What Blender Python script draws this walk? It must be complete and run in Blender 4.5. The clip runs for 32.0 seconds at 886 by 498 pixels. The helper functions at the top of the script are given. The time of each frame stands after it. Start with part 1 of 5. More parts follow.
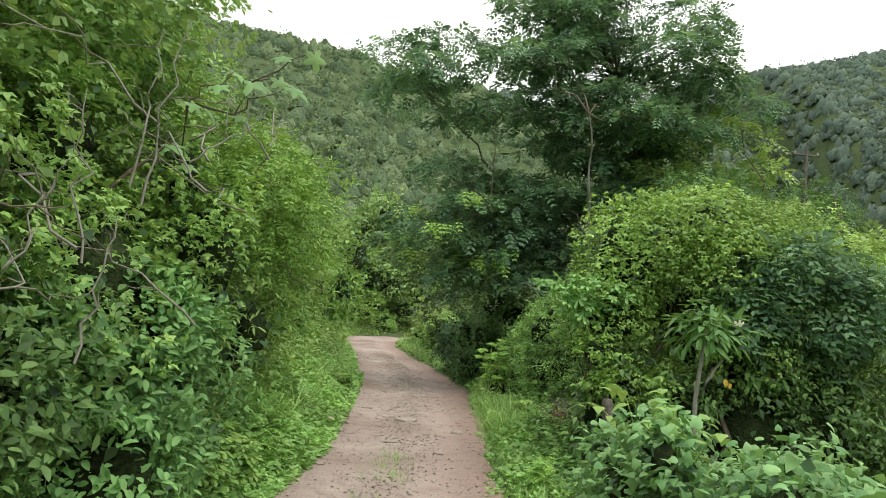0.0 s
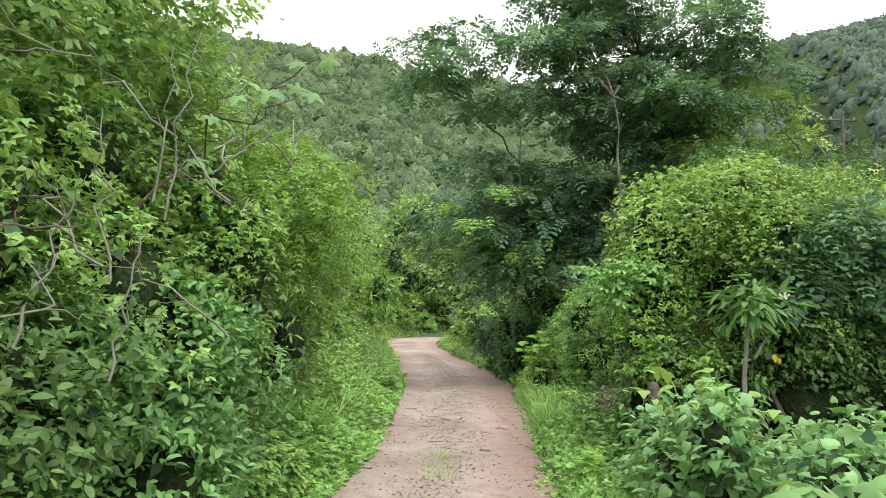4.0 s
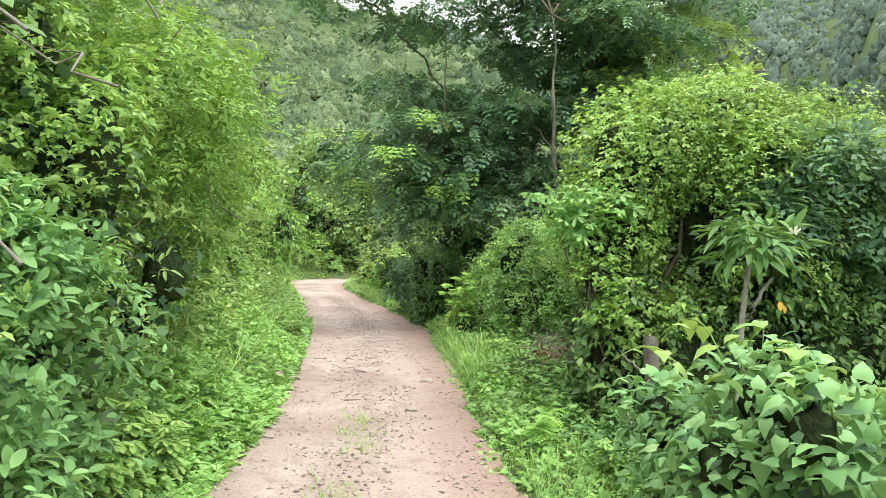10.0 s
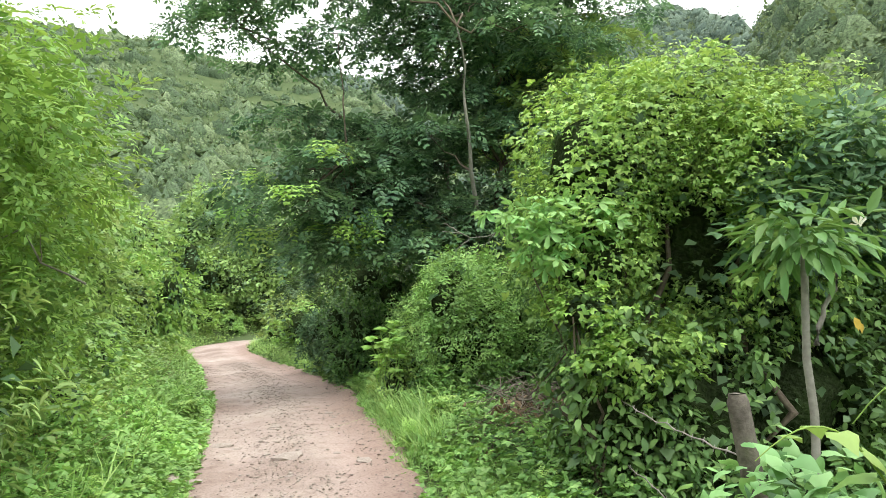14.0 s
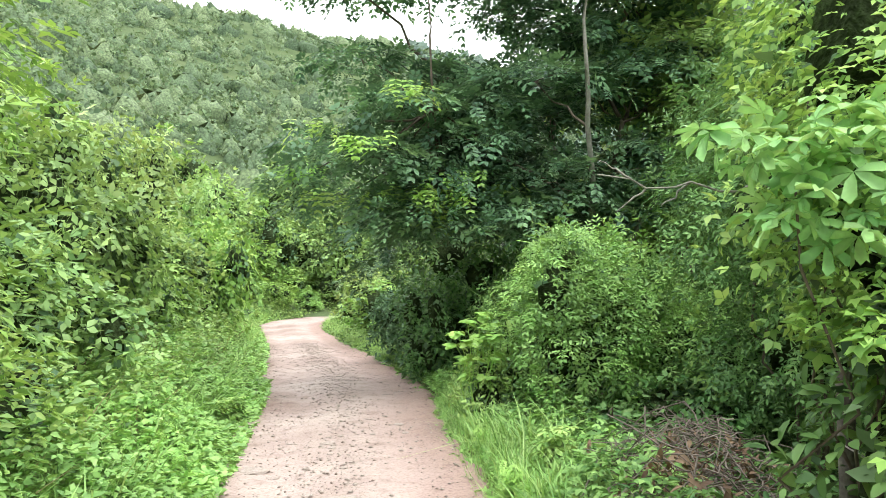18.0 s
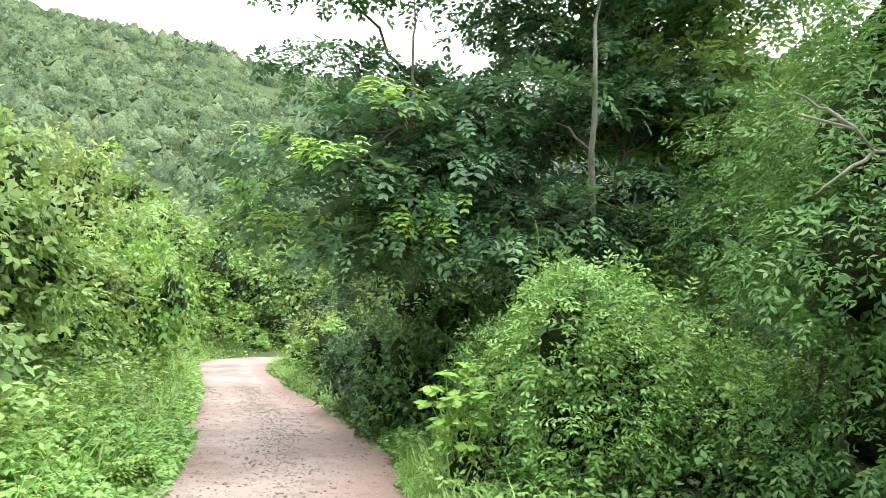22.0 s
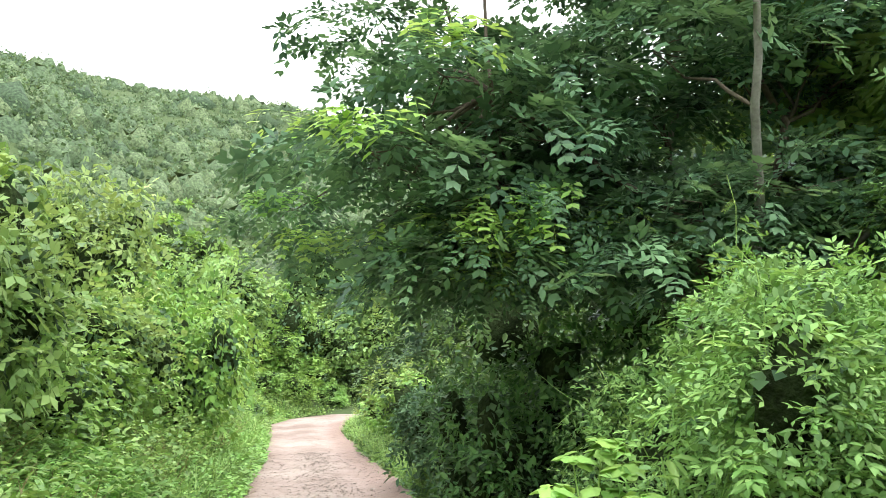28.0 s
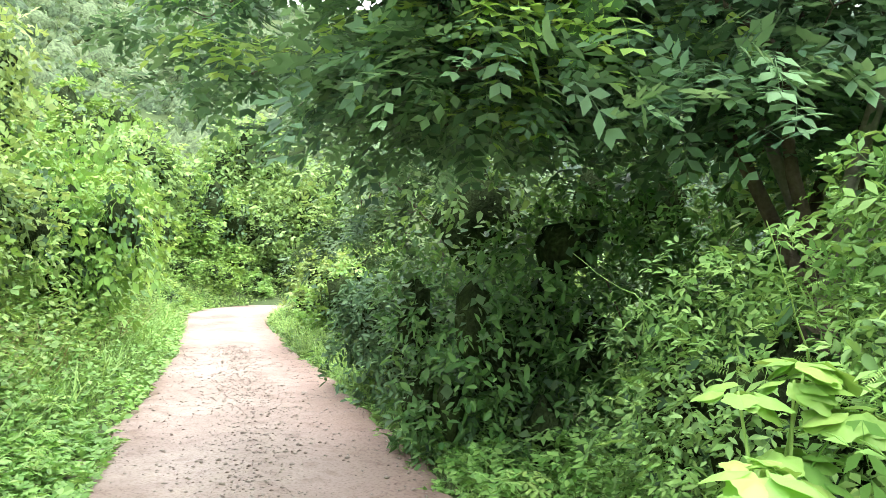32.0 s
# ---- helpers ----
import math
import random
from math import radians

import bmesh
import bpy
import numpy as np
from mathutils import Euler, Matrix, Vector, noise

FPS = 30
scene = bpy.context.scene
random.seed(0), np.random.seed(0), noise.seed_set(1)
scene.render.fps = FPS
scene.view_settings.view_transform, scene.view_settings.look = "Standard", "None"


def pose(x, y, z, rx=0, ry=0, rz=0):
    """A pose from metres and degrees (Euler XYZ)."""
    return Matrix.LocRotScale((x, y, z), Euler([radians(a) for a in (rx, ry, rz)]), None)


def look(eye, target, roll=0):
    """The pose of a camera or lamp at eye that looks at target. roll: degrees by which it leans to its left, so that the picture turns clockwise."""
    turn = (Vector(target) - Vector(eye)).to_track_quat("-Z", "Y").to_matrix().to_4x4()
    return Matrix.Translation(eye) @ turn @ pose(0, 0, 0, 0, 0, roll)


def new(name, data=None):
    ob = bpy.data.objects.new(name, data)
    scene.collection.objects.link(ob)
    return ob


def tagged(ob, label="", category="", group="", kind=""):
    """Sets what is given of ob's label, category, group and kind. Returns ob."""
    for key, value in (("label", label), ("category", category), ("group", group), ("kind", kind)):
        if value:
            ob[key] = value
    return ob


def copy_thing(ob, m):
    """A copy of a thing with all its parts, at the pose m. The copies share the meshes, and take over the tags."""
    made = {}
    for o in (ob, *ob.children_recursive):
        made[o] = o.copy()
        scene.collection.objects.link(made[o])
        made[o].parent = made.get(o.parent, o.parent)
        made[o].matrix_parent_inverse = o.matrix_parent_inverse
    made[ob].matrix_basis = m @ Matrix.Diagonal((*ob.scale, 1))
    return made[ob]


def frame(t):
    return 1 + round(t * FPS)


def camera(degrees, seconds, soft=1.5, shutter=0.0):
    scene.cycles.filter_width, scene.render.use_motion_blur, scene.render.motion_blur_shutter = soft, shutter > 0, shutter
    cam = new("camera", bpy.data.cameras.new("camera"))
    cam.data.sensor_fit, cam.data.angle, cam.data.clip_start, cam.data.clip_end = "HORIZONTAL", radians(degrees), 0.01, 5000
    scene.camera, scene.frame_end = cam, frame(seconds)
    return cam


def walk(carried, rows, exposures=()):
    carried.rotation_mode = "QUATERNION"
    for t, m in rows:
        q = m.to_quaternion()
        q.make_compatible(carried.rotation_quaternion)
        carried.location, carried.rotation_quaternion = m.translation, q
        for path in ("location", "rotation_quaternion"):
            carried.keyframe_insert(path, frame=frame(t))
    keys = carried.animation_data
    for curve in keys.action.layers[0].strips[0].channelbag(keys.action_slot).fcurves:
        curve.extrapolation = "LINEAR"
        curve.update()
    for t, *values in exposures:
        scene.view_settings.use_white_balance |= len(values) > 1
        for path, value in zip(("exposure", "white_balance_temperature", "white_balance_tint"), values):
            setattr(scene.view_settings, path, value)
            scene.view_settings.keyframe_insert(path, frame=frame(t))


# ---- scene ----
# The camera and its walk.
cam = camera(63.9, 32.0, soft=0.55)
PATH = [
    (0, (-0.0, -0.0, 1.609), (0.136, 1.987, 1.794), 4.9),
    (0.5, (-0.027, -0.015, 1.636), (0.16, 1.967, 1.834), 2.6),
    (1, (-0.024, -0.018, 1.632), (-0.002, 1.972, 1.831), 4.6),
    (1.5, (-0.027, -0.047, 1.617), (0.035, 1.942, 1.824), 3.5),
    (2, (-0.021, -0.06, 1.615), (-0.017, 1.926, 1.855), 3.1),
    (2.5, (-0.015, -0.064, 1.605), (-0.049, 1.924, 1.821), 2.7),
    (4.5, (0.049, 0.129, 1.589), (0.138, 2.122, 1.739), -0.5),
    (5, (0.024, 0.188, 1.596), (0.212, 2.176, 1.711), -0.2),
    (5.5, (-0.037, 0.271, 1.589), (0.187, 2.256, 1.692), -0.2),
    (6, (-0.049, 0.373, 1.587), (0.196, 2.357, 1.673), -0.0),
    (6.5, (-0.013, 0.549, 1.574), (0.227, 2.532, 1.678), 0.2),
    (7, (-0.031, 0.633, 1.569), (0.301, 2.605, 1.504), -0.9),
    (7.5, (-0.06, 0.754, 1.553), (0.331, 2.715, 1.582), -1.4),
    (8, (-0.035, 0.895, 1.549), (0.477, 2.828, 1.551), -1.2),
    (8.5, (0.001, 0.988, 1.543), (0.34, 2.956, 1.637), 0.5),
    (9, (0.015, 1.151, 1.54), (0.329, 3.126, 1.567), 2.7),
    (9.5, (-0.046, 1.315, 1.53), (0.334, 3.277, 1.612), 1.3),
    (10, (-0.092, 1.513, 1.507), (0.217, 3.489, 1.529), 1.7),
    (10.5, (-0.167, 1.7, 1.498), (0.175, 3.67, 1.501), -0.3),
    (11, (-0.243, 1.848, 1.476), (0.193, 3.8, 1.523), -1.3),
    (11.5, (-0.292, 1.978, 1.48), (0.324, 3.881, 1.445), -0.4),
    (12, (-0.273, 2.165, 1.457), (0.212, 4.105, 1.469), -2.0),
    (12.5, (-0.249, 2.364, 1.475), (0.308, 4.285, 1.452), -2.3),
    (13, (-0.21, 2.592, 1.51), (0.428, 4.477, 1.706), -4.8),
    (13.5, (-0.132, 2.769, 1.502), (0.472, 4.67, 1.658), -5.3),
    (15.5, (0.123, 4.173, 1.679), (0.636, 6.102, 1.814), -1.0),
    (16, (0.191, 4.435, 1.663), (0.856, 6.309, 1.879), -1.8),
    (16.5, (0.245, 4.679, 1.642), (0.754, 6.604, 1.829), -2.2),
    (17, (0.283, 4.939, 1.618), (0.734, 6.887, 1.687), -1.0),
    (17.5, (0.294, 5.17, 1.613), (0.8, 7.105, 1.642), -2.9),
    (18, (0.316, 5.368, 1.594), (0.668, 7.334, 1.689), -2.0),
    (18.5, (0.386, 5.572, 1.591), (0.818, 7.525, 1.613), -0.4),
    (19, (0.38, 5.749, 1.571), (0.778, 7.708, 1.628), -0.2),
    (19.5, (0.436, 5.984, 1.548), (0.789, 7.949, 1.676), 0.4),
    (20, (0.408, 6.143, 1.579), (0.841, 8.094, 1.648), 0.5),
    (20.5, (0.344, 6.362, 1.569), (0.819, 8.305, 1.573), -0.6),
    (21, (0.344, 6.561, 1.567), (0.767, 8.516, 1.554), 0.4),
    (21.5, (0.332, 6.713, 1.574), (0.695, 8.679, 1.625), 0.2),
    (22, (0.386, 6.911, 1.549), (0.86, 8.841, 1.773), 0.9),
    (22.5, (0.472, 7.14, 1.543), (1.061, 9.052, 1.557), -0.7),
    (23, (0.637, 7.368, 1.458), (1.143, 9.302, 1.404), 0.6),
    (23.5, (0.781, 7.606, 1.459), (1.369, 9.517, 1.414), 2.4),
    (24, (0.888, 7.844, 1.447), (1.44, 9.763, 1.327), 1.5),
    (24.5, (1.047, 8.118, 1.412), (1.435, 10.079, 1.337), 2.1),
    (25, (1.116, 8.344, 1.422), (1.558, 10.288, 1.256), 2.7),
    (25.5, (1.144, 8.621, 1.401), (1.537, 10.574, 1.225), 1.8),
    (26, (1.221, 8.918, 1.449), (1.43, 10.907, 1.453), 1.4),
    (26.5, (1.159, 9.094, 1.434), (1.333, 11.076, 1.643), 1.3),
    (28.5, (0.757, 9.498, 1.618), (1.026, 11.447, 1.976), -1.9),
    (29, (0.768, 9.744, 1.596), (1.042, 11.716, 1.788), -0.8),
    (29.5, (0.777, 9.916, 1.581), (0.895, 11.895, 1.842), 1.3),
    (30, (0.732, 10.202, 1.529), (0.994, 12.162, 1.833), 2.6),
    (30.5, (0.714, 10.443, 1.525), (1.102, 12.396, 1.706), 0.0),
    (31, (0.757, 10.767, 1.497), (1.246, 12.703, 1.619), -1.4),
    (31.5, (0.74, 11.045, 1.494), (1.161, 12.994, 1.643), 0.4),
    (32, (0.739, 11.37, 1.478), (1.193, 13.316, 1.55), 0.7),
]
walk(cam, [(t, look(eye, target, roll)) for t, eye, target, roll in PATH],
     exposures=[(0, 0.4, 6750, 8), (1, 0.2, 6750, 8), (2, 0.35, 6700, 8), (4.5, 0.85, 6600, 10), (7, 1.2, 6600, 10), (8, 1.3, 6600, 10), (9, 1.2, 6600, 10), (12, 1.38, 6600, 10), (13, 1.25, 6600, 10), (15.5, 1.0, 6500, 10), (17, 1.15, 6400, 11), (18, 1.4, 6400, 12), (20, 1.4, 6400, 12), (24, 1.58, 6400, 12), (25, 1.52, 6400, 12), (26.4, 1.5, 6400, 10), (28.5, 1.35, 6400, 12), (29, 1.35, 6350, 14), (30, 1.35, 6350, 14), (31, 1.7, 6350, 13), (32, 1.85, 6400, 10)])

# World: bright overcast sky, one wide soft sun.
SUN_UP, SUN_ROUND = 70.0, 145.0
world = bpy.data.worlds.new("world")
scene.world = world
world.use_nodes = True
wn, wl = world.node_tree.nodes, world.node_tree.links
wn.clear()
sky = wn.new("ShaderNodeTexSky")
sky.sky_type = "NISHITA"
sky.sun_disc = False
sky.sun_elevation, sky.sun_rotation = radians(SUN_UP), radians(SUN_ROUND)
sky.dust_density = 4.0
cloud = wn.new("ShaderNodeTexNoise")
cloud.inputs["Scale"].default_value = 1.6
cloud.inputs["Detail"].default_value = 5.0
veil = wn.new("ShaderNodeValToRGB")
veil.color_ramp.elements[0].position, veil.color_ramp.elements[0].color = 0.3, (9.0, 9.3, 9.7, 1)
veil.color_ramp.elements[1].position, veil.color_ramp.elements[1].color = 0.7, (11.5, 11.6, 11.7, 1)
mix = wn.new("ShaderNodeMix")
mix.data_type = "RGBA"
mix.inputs["Factor"].default_value = 0.88
back = wn.new("ShaderNodeBackground")
back.inputs["Strength"].default_value = 0.125
wout = wn.new("ShaderNodeOutputWorld")
wl.new(cloud.outputs["Fac"], veil.inputs["Fac"])
wl.new(sky.outputs["Color"], mix.inputs["A"])
wl.new(veil.outputs["Color"], mix.inputs["B"])
wl.new(mix.outputs["Result"], back.inputs["Color"])
wl.new(back.outputs["Background"], wout.inputs["Surface"])
sun = new("sun", bpy.data.lights.new("sun", "SUN"))
sun.data.energy, sun.data.angle, sun.data.color = 1.1, radians(45), (1.0, 0.96, 0.9)
sun.matrix_world = look((0, 0, 60), (0 - 30 * math.sin(radians(SUN_ROUND)), 0 - 30 * math.cos(radians(SUN_ROUND)), 60 - 30 * math.tan(radians(SUN_UP))))

rng = np.random.default_rng(7)


# ---- materials ----
def material(name):
    m = bpy.data.materials.new(name)
    m.use_nodes = True
    return m, m.node_tree.nodes, m.node_tree.links, m.node_tree.nodes["Principled BSDF"]


def ramp(nodes, stops):
    r = nodes.new("ShaderNodeValToRGB")
    e = r.color_ramp.elements
    while len(e) < len(stops):
        e.new(0.5)
    for el, (p, c) in zip(e, stops):
        el.position, el.color = p, (*c, 1)
    return r


def leaf_material(name, dark, mid, light, gloss=0.45, through_light=0.45, patch=1.4, swing=0.28):
    m, n, l, b = material(name)
    geo = n.new("ShaderNodeNewGeometry")
    r = ramp(n, [(0.0, dark), (0.5, mid), (1.0, light)])
    l.new(geo.outputs["Random Per Island"], r.inputs["Fac"])
    tex = n.new("ShaderNodeTexCoord")
    noi = n.new("ShaderNodeTexNoise")
    noi.inputs["Scale"].default_value, noi.inputs["Detail"].default_value = patch, 3.0
    l.new(tex.outputs["Object"], noi.inputs["Vector"])
    hue = n.new("ShaderNodeHueSaturation")
    rng_v = n.new("ShaderNodeMapRange")
    rng_v.inputs["From Min"].default_value, rng_v.inputs["From Max"].default_value = 0.3, 0.7
    rng_v.inputs["To Min"].default_value, rng_v.inputs["To Max"].default_value = 1.08 - swing, 1.08 + swing
    hue.inputs["Saturation"].default_value = 0.9
    l.new(noi.outputs["Fac"], rng_v.inputs["Value"])
    l.new(rng_v.outputs["Result"], hue.inputs["Value"])
    info = n.new("ShaderNodeObjectInfo")
    rh = n.new("ShaderNodeMapRange")
    rh.inputs["To Min"].default_value, rh.inputs["To Max"].default_value = 0.485, 0.512
    l.new(info.outputs["Random"], rh.inputs["Value"])
    l.new(rh.outputs["Result"], hue.inputs["Hue"])
    l.new(r.outputs["Color"], hue.inputs["Color"])
    l.new(hue.outputs["Color"], b.inputs["Base Color"])
    b.inputs["Roughness"].default_value = gloss
    b.inputs["Specular IOR Level"].default_value = 0.3
    tr = n.new("ShaderNodeBsdfTranslucent")
    warm = n.new("ShaderNodeMix")
    warm.data_type, warm.blend_type = "RGBA", "MULTIPLY"
    warm.inputs["Factor"].default_value = 1.0
    warm.inputs["B"].default_value = (1.28, 1.1, 0.8, 1)
    l.new(hue.outputs["Color"], warm.inputs["A"])
    l.new(warm.outputs["Result"], tr.inputs["Color"])
    mx = n.new("ShaderNodeMixShader")
    mx.inputs["Fac"].default_value = 0.85 * through_light
    l.new(b.outputs["BSDF"], mx.inputs[1])
    l.new(tr.outputs["BSDF"], mx.inputs[2])
    l.new(mx.outputs["Shader"], n["Material Output"].inputs["Surface"])
    return m


def rough_material(name, stops, scale, fine, bump=0.3, rough=0.9, dist=0.02, coord="Object"):
    m, n, l, b = material(name)
    tex = n.new("ShaderNodeTexCoord")
    a = n.new("ShaderNodeTexNoise")
    a.inputs["Scale"].default_value, a.inputs["Detail"].default_value = scale, 6.0
    f = n.new("ShaderNodeTexNoise")
    f.inputs["Scale"].default_value, f.inputs["Detail"].default_value = fine, 8.0
    for x in (a, f):
        l.new(tex.outputs[coord], x.inputs["Vector"])
    mixed = n.new("ShaderNodeMix")
    mixed.inputs["Factor"].default_value = 0.45
    l.new(a.outputs["Fac"], mixed.inputs["A"])
    l.new(f.outputs["Fac"], mixed.inputs["B"])
    r = ramp(n, stops)
    l.new(mixed.outputs["Result"], r.inputs["Fac"])
    l.new(r.outputs["Color"], b.inputs["Base Color"])
    b.inputs["Roughness"].default_value = rough
    b.inputs["Specular IOR Level"].default_value = 0.2
    bp = n.new("ShaderNodeBump")
    bp.inputs["Strength"].default_value, bp.inputs["Distance"].default_value = bump, dist
    l.new(f.outputs["Fac"], bp.inputs["Height"])
    l.new(bp.outputs["Normal"], b.inputs["Normal"])
    return m


LEAF_TREE = leaf_material("leaf_dark_tree", (0.052, 0.130, 0.070), (0.118, 0.255, 0.122), (0.215, 0.405, 0.185), 0.42, 0.42)
LEAF_TIP = leaf_material("leaf_young_tip", (0.25, 0.48, 0.085), (0.33, 0.58, 0.115), (0.41, 0.66, 0.17), 0.45, 0.55)
LEAF_LIME = leaf_material("leaf_lime", (0.108, 0.248, 0.038), (0.204, 0.391, 0.053), (0.302, 0.496, 0.080), 0.45, 0.32)
LEAF_VINE = leaf_material("leaf_vine", (0.115, 0.255, 0.054), (0.235, 0.435, 0.078), (0.350, 0.550, 0.115), 0.46, 0.34, 1.3, 0.34)
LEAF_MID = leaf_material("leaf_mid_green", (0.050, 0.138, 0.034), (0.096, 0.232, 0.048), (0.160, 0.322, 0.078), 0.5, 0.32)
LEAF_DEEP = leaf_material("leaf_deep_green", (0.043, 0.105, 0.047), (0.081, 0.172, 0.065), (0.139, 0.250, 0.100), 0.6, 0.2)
LEAF_HERB = leaf_material("leaf_herb", (0.165, 0.345, 0.068), (0.255, 0.470, 0.098), (0.360, 0.580, 0.142), 0.45, 0.32, 0.8)
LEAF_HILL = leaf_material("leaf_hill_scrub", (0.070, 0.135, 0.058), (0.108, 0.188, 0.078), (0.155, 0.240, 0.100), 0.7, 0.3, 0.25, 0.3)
# Far scrub: bluish distance haze is put into the leaf colour.
LEAF_FAR_HAZE = leaf_material("leaf_far_haze", (0.074, 0.122, 0.088), (0.104, 0.160, 0.110), (0.138, 0.202, 0.134), 0.7, 0.2, 0.4, 0.5)
LEAF_BUSH = leaf_material("leaf_bush", (0.098, 0.232, 0.070), (0.168, 0.355, 0.096), (0.248, 0.465, 0.140), 0.68, 0.34)
LEAF_BANK = leaf_material("leaf_bank_shrub", (0.150, 0.285, 0.075), (0.245, 0.420, 0.105), (0.345, 0.520, 0.145), 0.5, 0.38, 0.9, 0.3)
LEAF_BRIGHT = leaf_material("leaf_bright_shoot", (0.200, 0.440, 0.065), (0.285, 0.550, 0.090), (0.375, 0.640, 0.135), 0.42, 0.32)
LEAF_WEED = leaf_material("leaf_weed", (0.115, 0.262, 0.075), (0.190, 0.385, 0.115), (0.275, 0.480, 0.165), 0.48, 0.36)
LEAF_FINGER = leaf_material("leaf_fingered", (0.150, 0.365, 0.090), (0.215, 0.460, 0.128), (0.290, 0.550, 0.180), 0.6, 0.36)
LEAF_DRY = leaf_material("leaf_dry", (0.10, 0.06, 0.03), (0.17, 0.11, 0.06), (0.24, 0.17, 0.09), 0.7, 0.2)
LEAF_GOLD = leaf_material("leaf_yellow", (0.55, 0.33, 0.02), (0.62, 0.38, 0.02), (0.68, 0.42, 0.03), 0.5, 0.3)
PETAL = leaf_material("petal_white", (0.75, 0.75, 0.72), (0.8, 0.8, 0.77), (0.82, 0.82, 0.8), 0.5, 0.3)
GRASS = leaf_material("grass_blade", (0.165, 0.345, 0.072), (0.265, 0.470, 0.105), (0.400, 0.570, 0.180), 0.45, 0.36, 0.7)
STRAW = leaf_material("straw_blade", (0.25, 0.22, 0.09), (0.32, 0.28, 0.13), (0.40, 0.36, 0.18), 0.6, 0.3)
BARK = rough_material("bark", [(0.3, (0.07, 0.055, 0.04)), (0.7, (0.20, 0.165, 0.125))], 4, 30, 0.6, 0.9, 0.02)
BARK_PALE = rough_material("bark_pale", [(0.3, (0.16, 0.15, 0.125)), (0.7, (0.34, 0.33, 0.285))], 5, 34, 0.5, 0.85, 0.015)
TWIG_DARK = rough_material("old_stick", [(0.3, (0.075, 0.058, 0.047)), (0.7, (0.26, 0.22, 0.185))], 6, 40, 0.4, 0.9, 0.01)
TWIG = rough_material("dead_twig", [(0.3, (0.10, 0.085, 0.07)), (0.7, (0.30, 0.26, 0.22))], 6, 40, 0.4, 0.9, 0.01)
POST = rough_material("weathered_post", [(0.3, (0.06, 0.052, 0.045)), (0.7, (0.19, 0.17, 0.14))], 8, 50, 0.6, 0.9, 0.01)
WIRE = rough_material("rusty_wire", [(0.3, (0.18, 0.16, 0.14)), (0.7, (0.36, 0.34, 0.31))], 20, 80, 0.2, 0.6, 0.002)
CLOD = rough_material("dark_clod", [(0.3, (0.19, 0.145, 0.12)), (0.7, (0.31, 0.25, 0.21))], 6, 40, 0.5, 0.95, 0.01)
STONE = rough_material("pale_stone", [(0.3, (0.27, 0.225, 0.195)), (0.7, (0.50, 0.435, 0.38))], 6, 40, 0.5, 0.9, 0.01)
SOIL = rough_material("green_soil", [(0.25, (0.045, 0.068, 0.028)), (0.5, (0.072, 0.108, 0.042)), (0.75, (0.11, 0.135, 0.06))], 0.5, 9, 0.5, 1.0, 0.05)


# Scrub cores: the noise swing paints dark gaps between leaves into the colour.
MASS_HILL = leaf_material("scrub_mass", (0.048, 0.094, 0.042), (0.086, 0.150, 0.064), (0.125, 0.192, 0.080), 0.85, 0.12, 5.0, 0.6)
# The far cores carry the same painted haze tint.
MASS_FAR_HAZE = leaf_material("far_haze_mass", (0.066, 0.108, 0.080), (0.096, 0.148, 0.104), (0.126, 0.184, 0.124), 0.9, 0.1, 3.0, 0.4)


# Near-black bush cores: the shade behind the leaves is put into this colour.
CORE_SHADE = rough_material("core_shade_dark", [(0.35, (0.020, 0.026, 0.013)), (0.5, (0.038, 0.056, 0.024)), (0.65, (0.066, 0.098, 0.038))], 3.0, 26, 1.0, 1.0, 0.06)
CORE_SHADE.node_tree.nodes["Principled BSDF"].inputs["Specular IOR Level"].default_value = 0.0


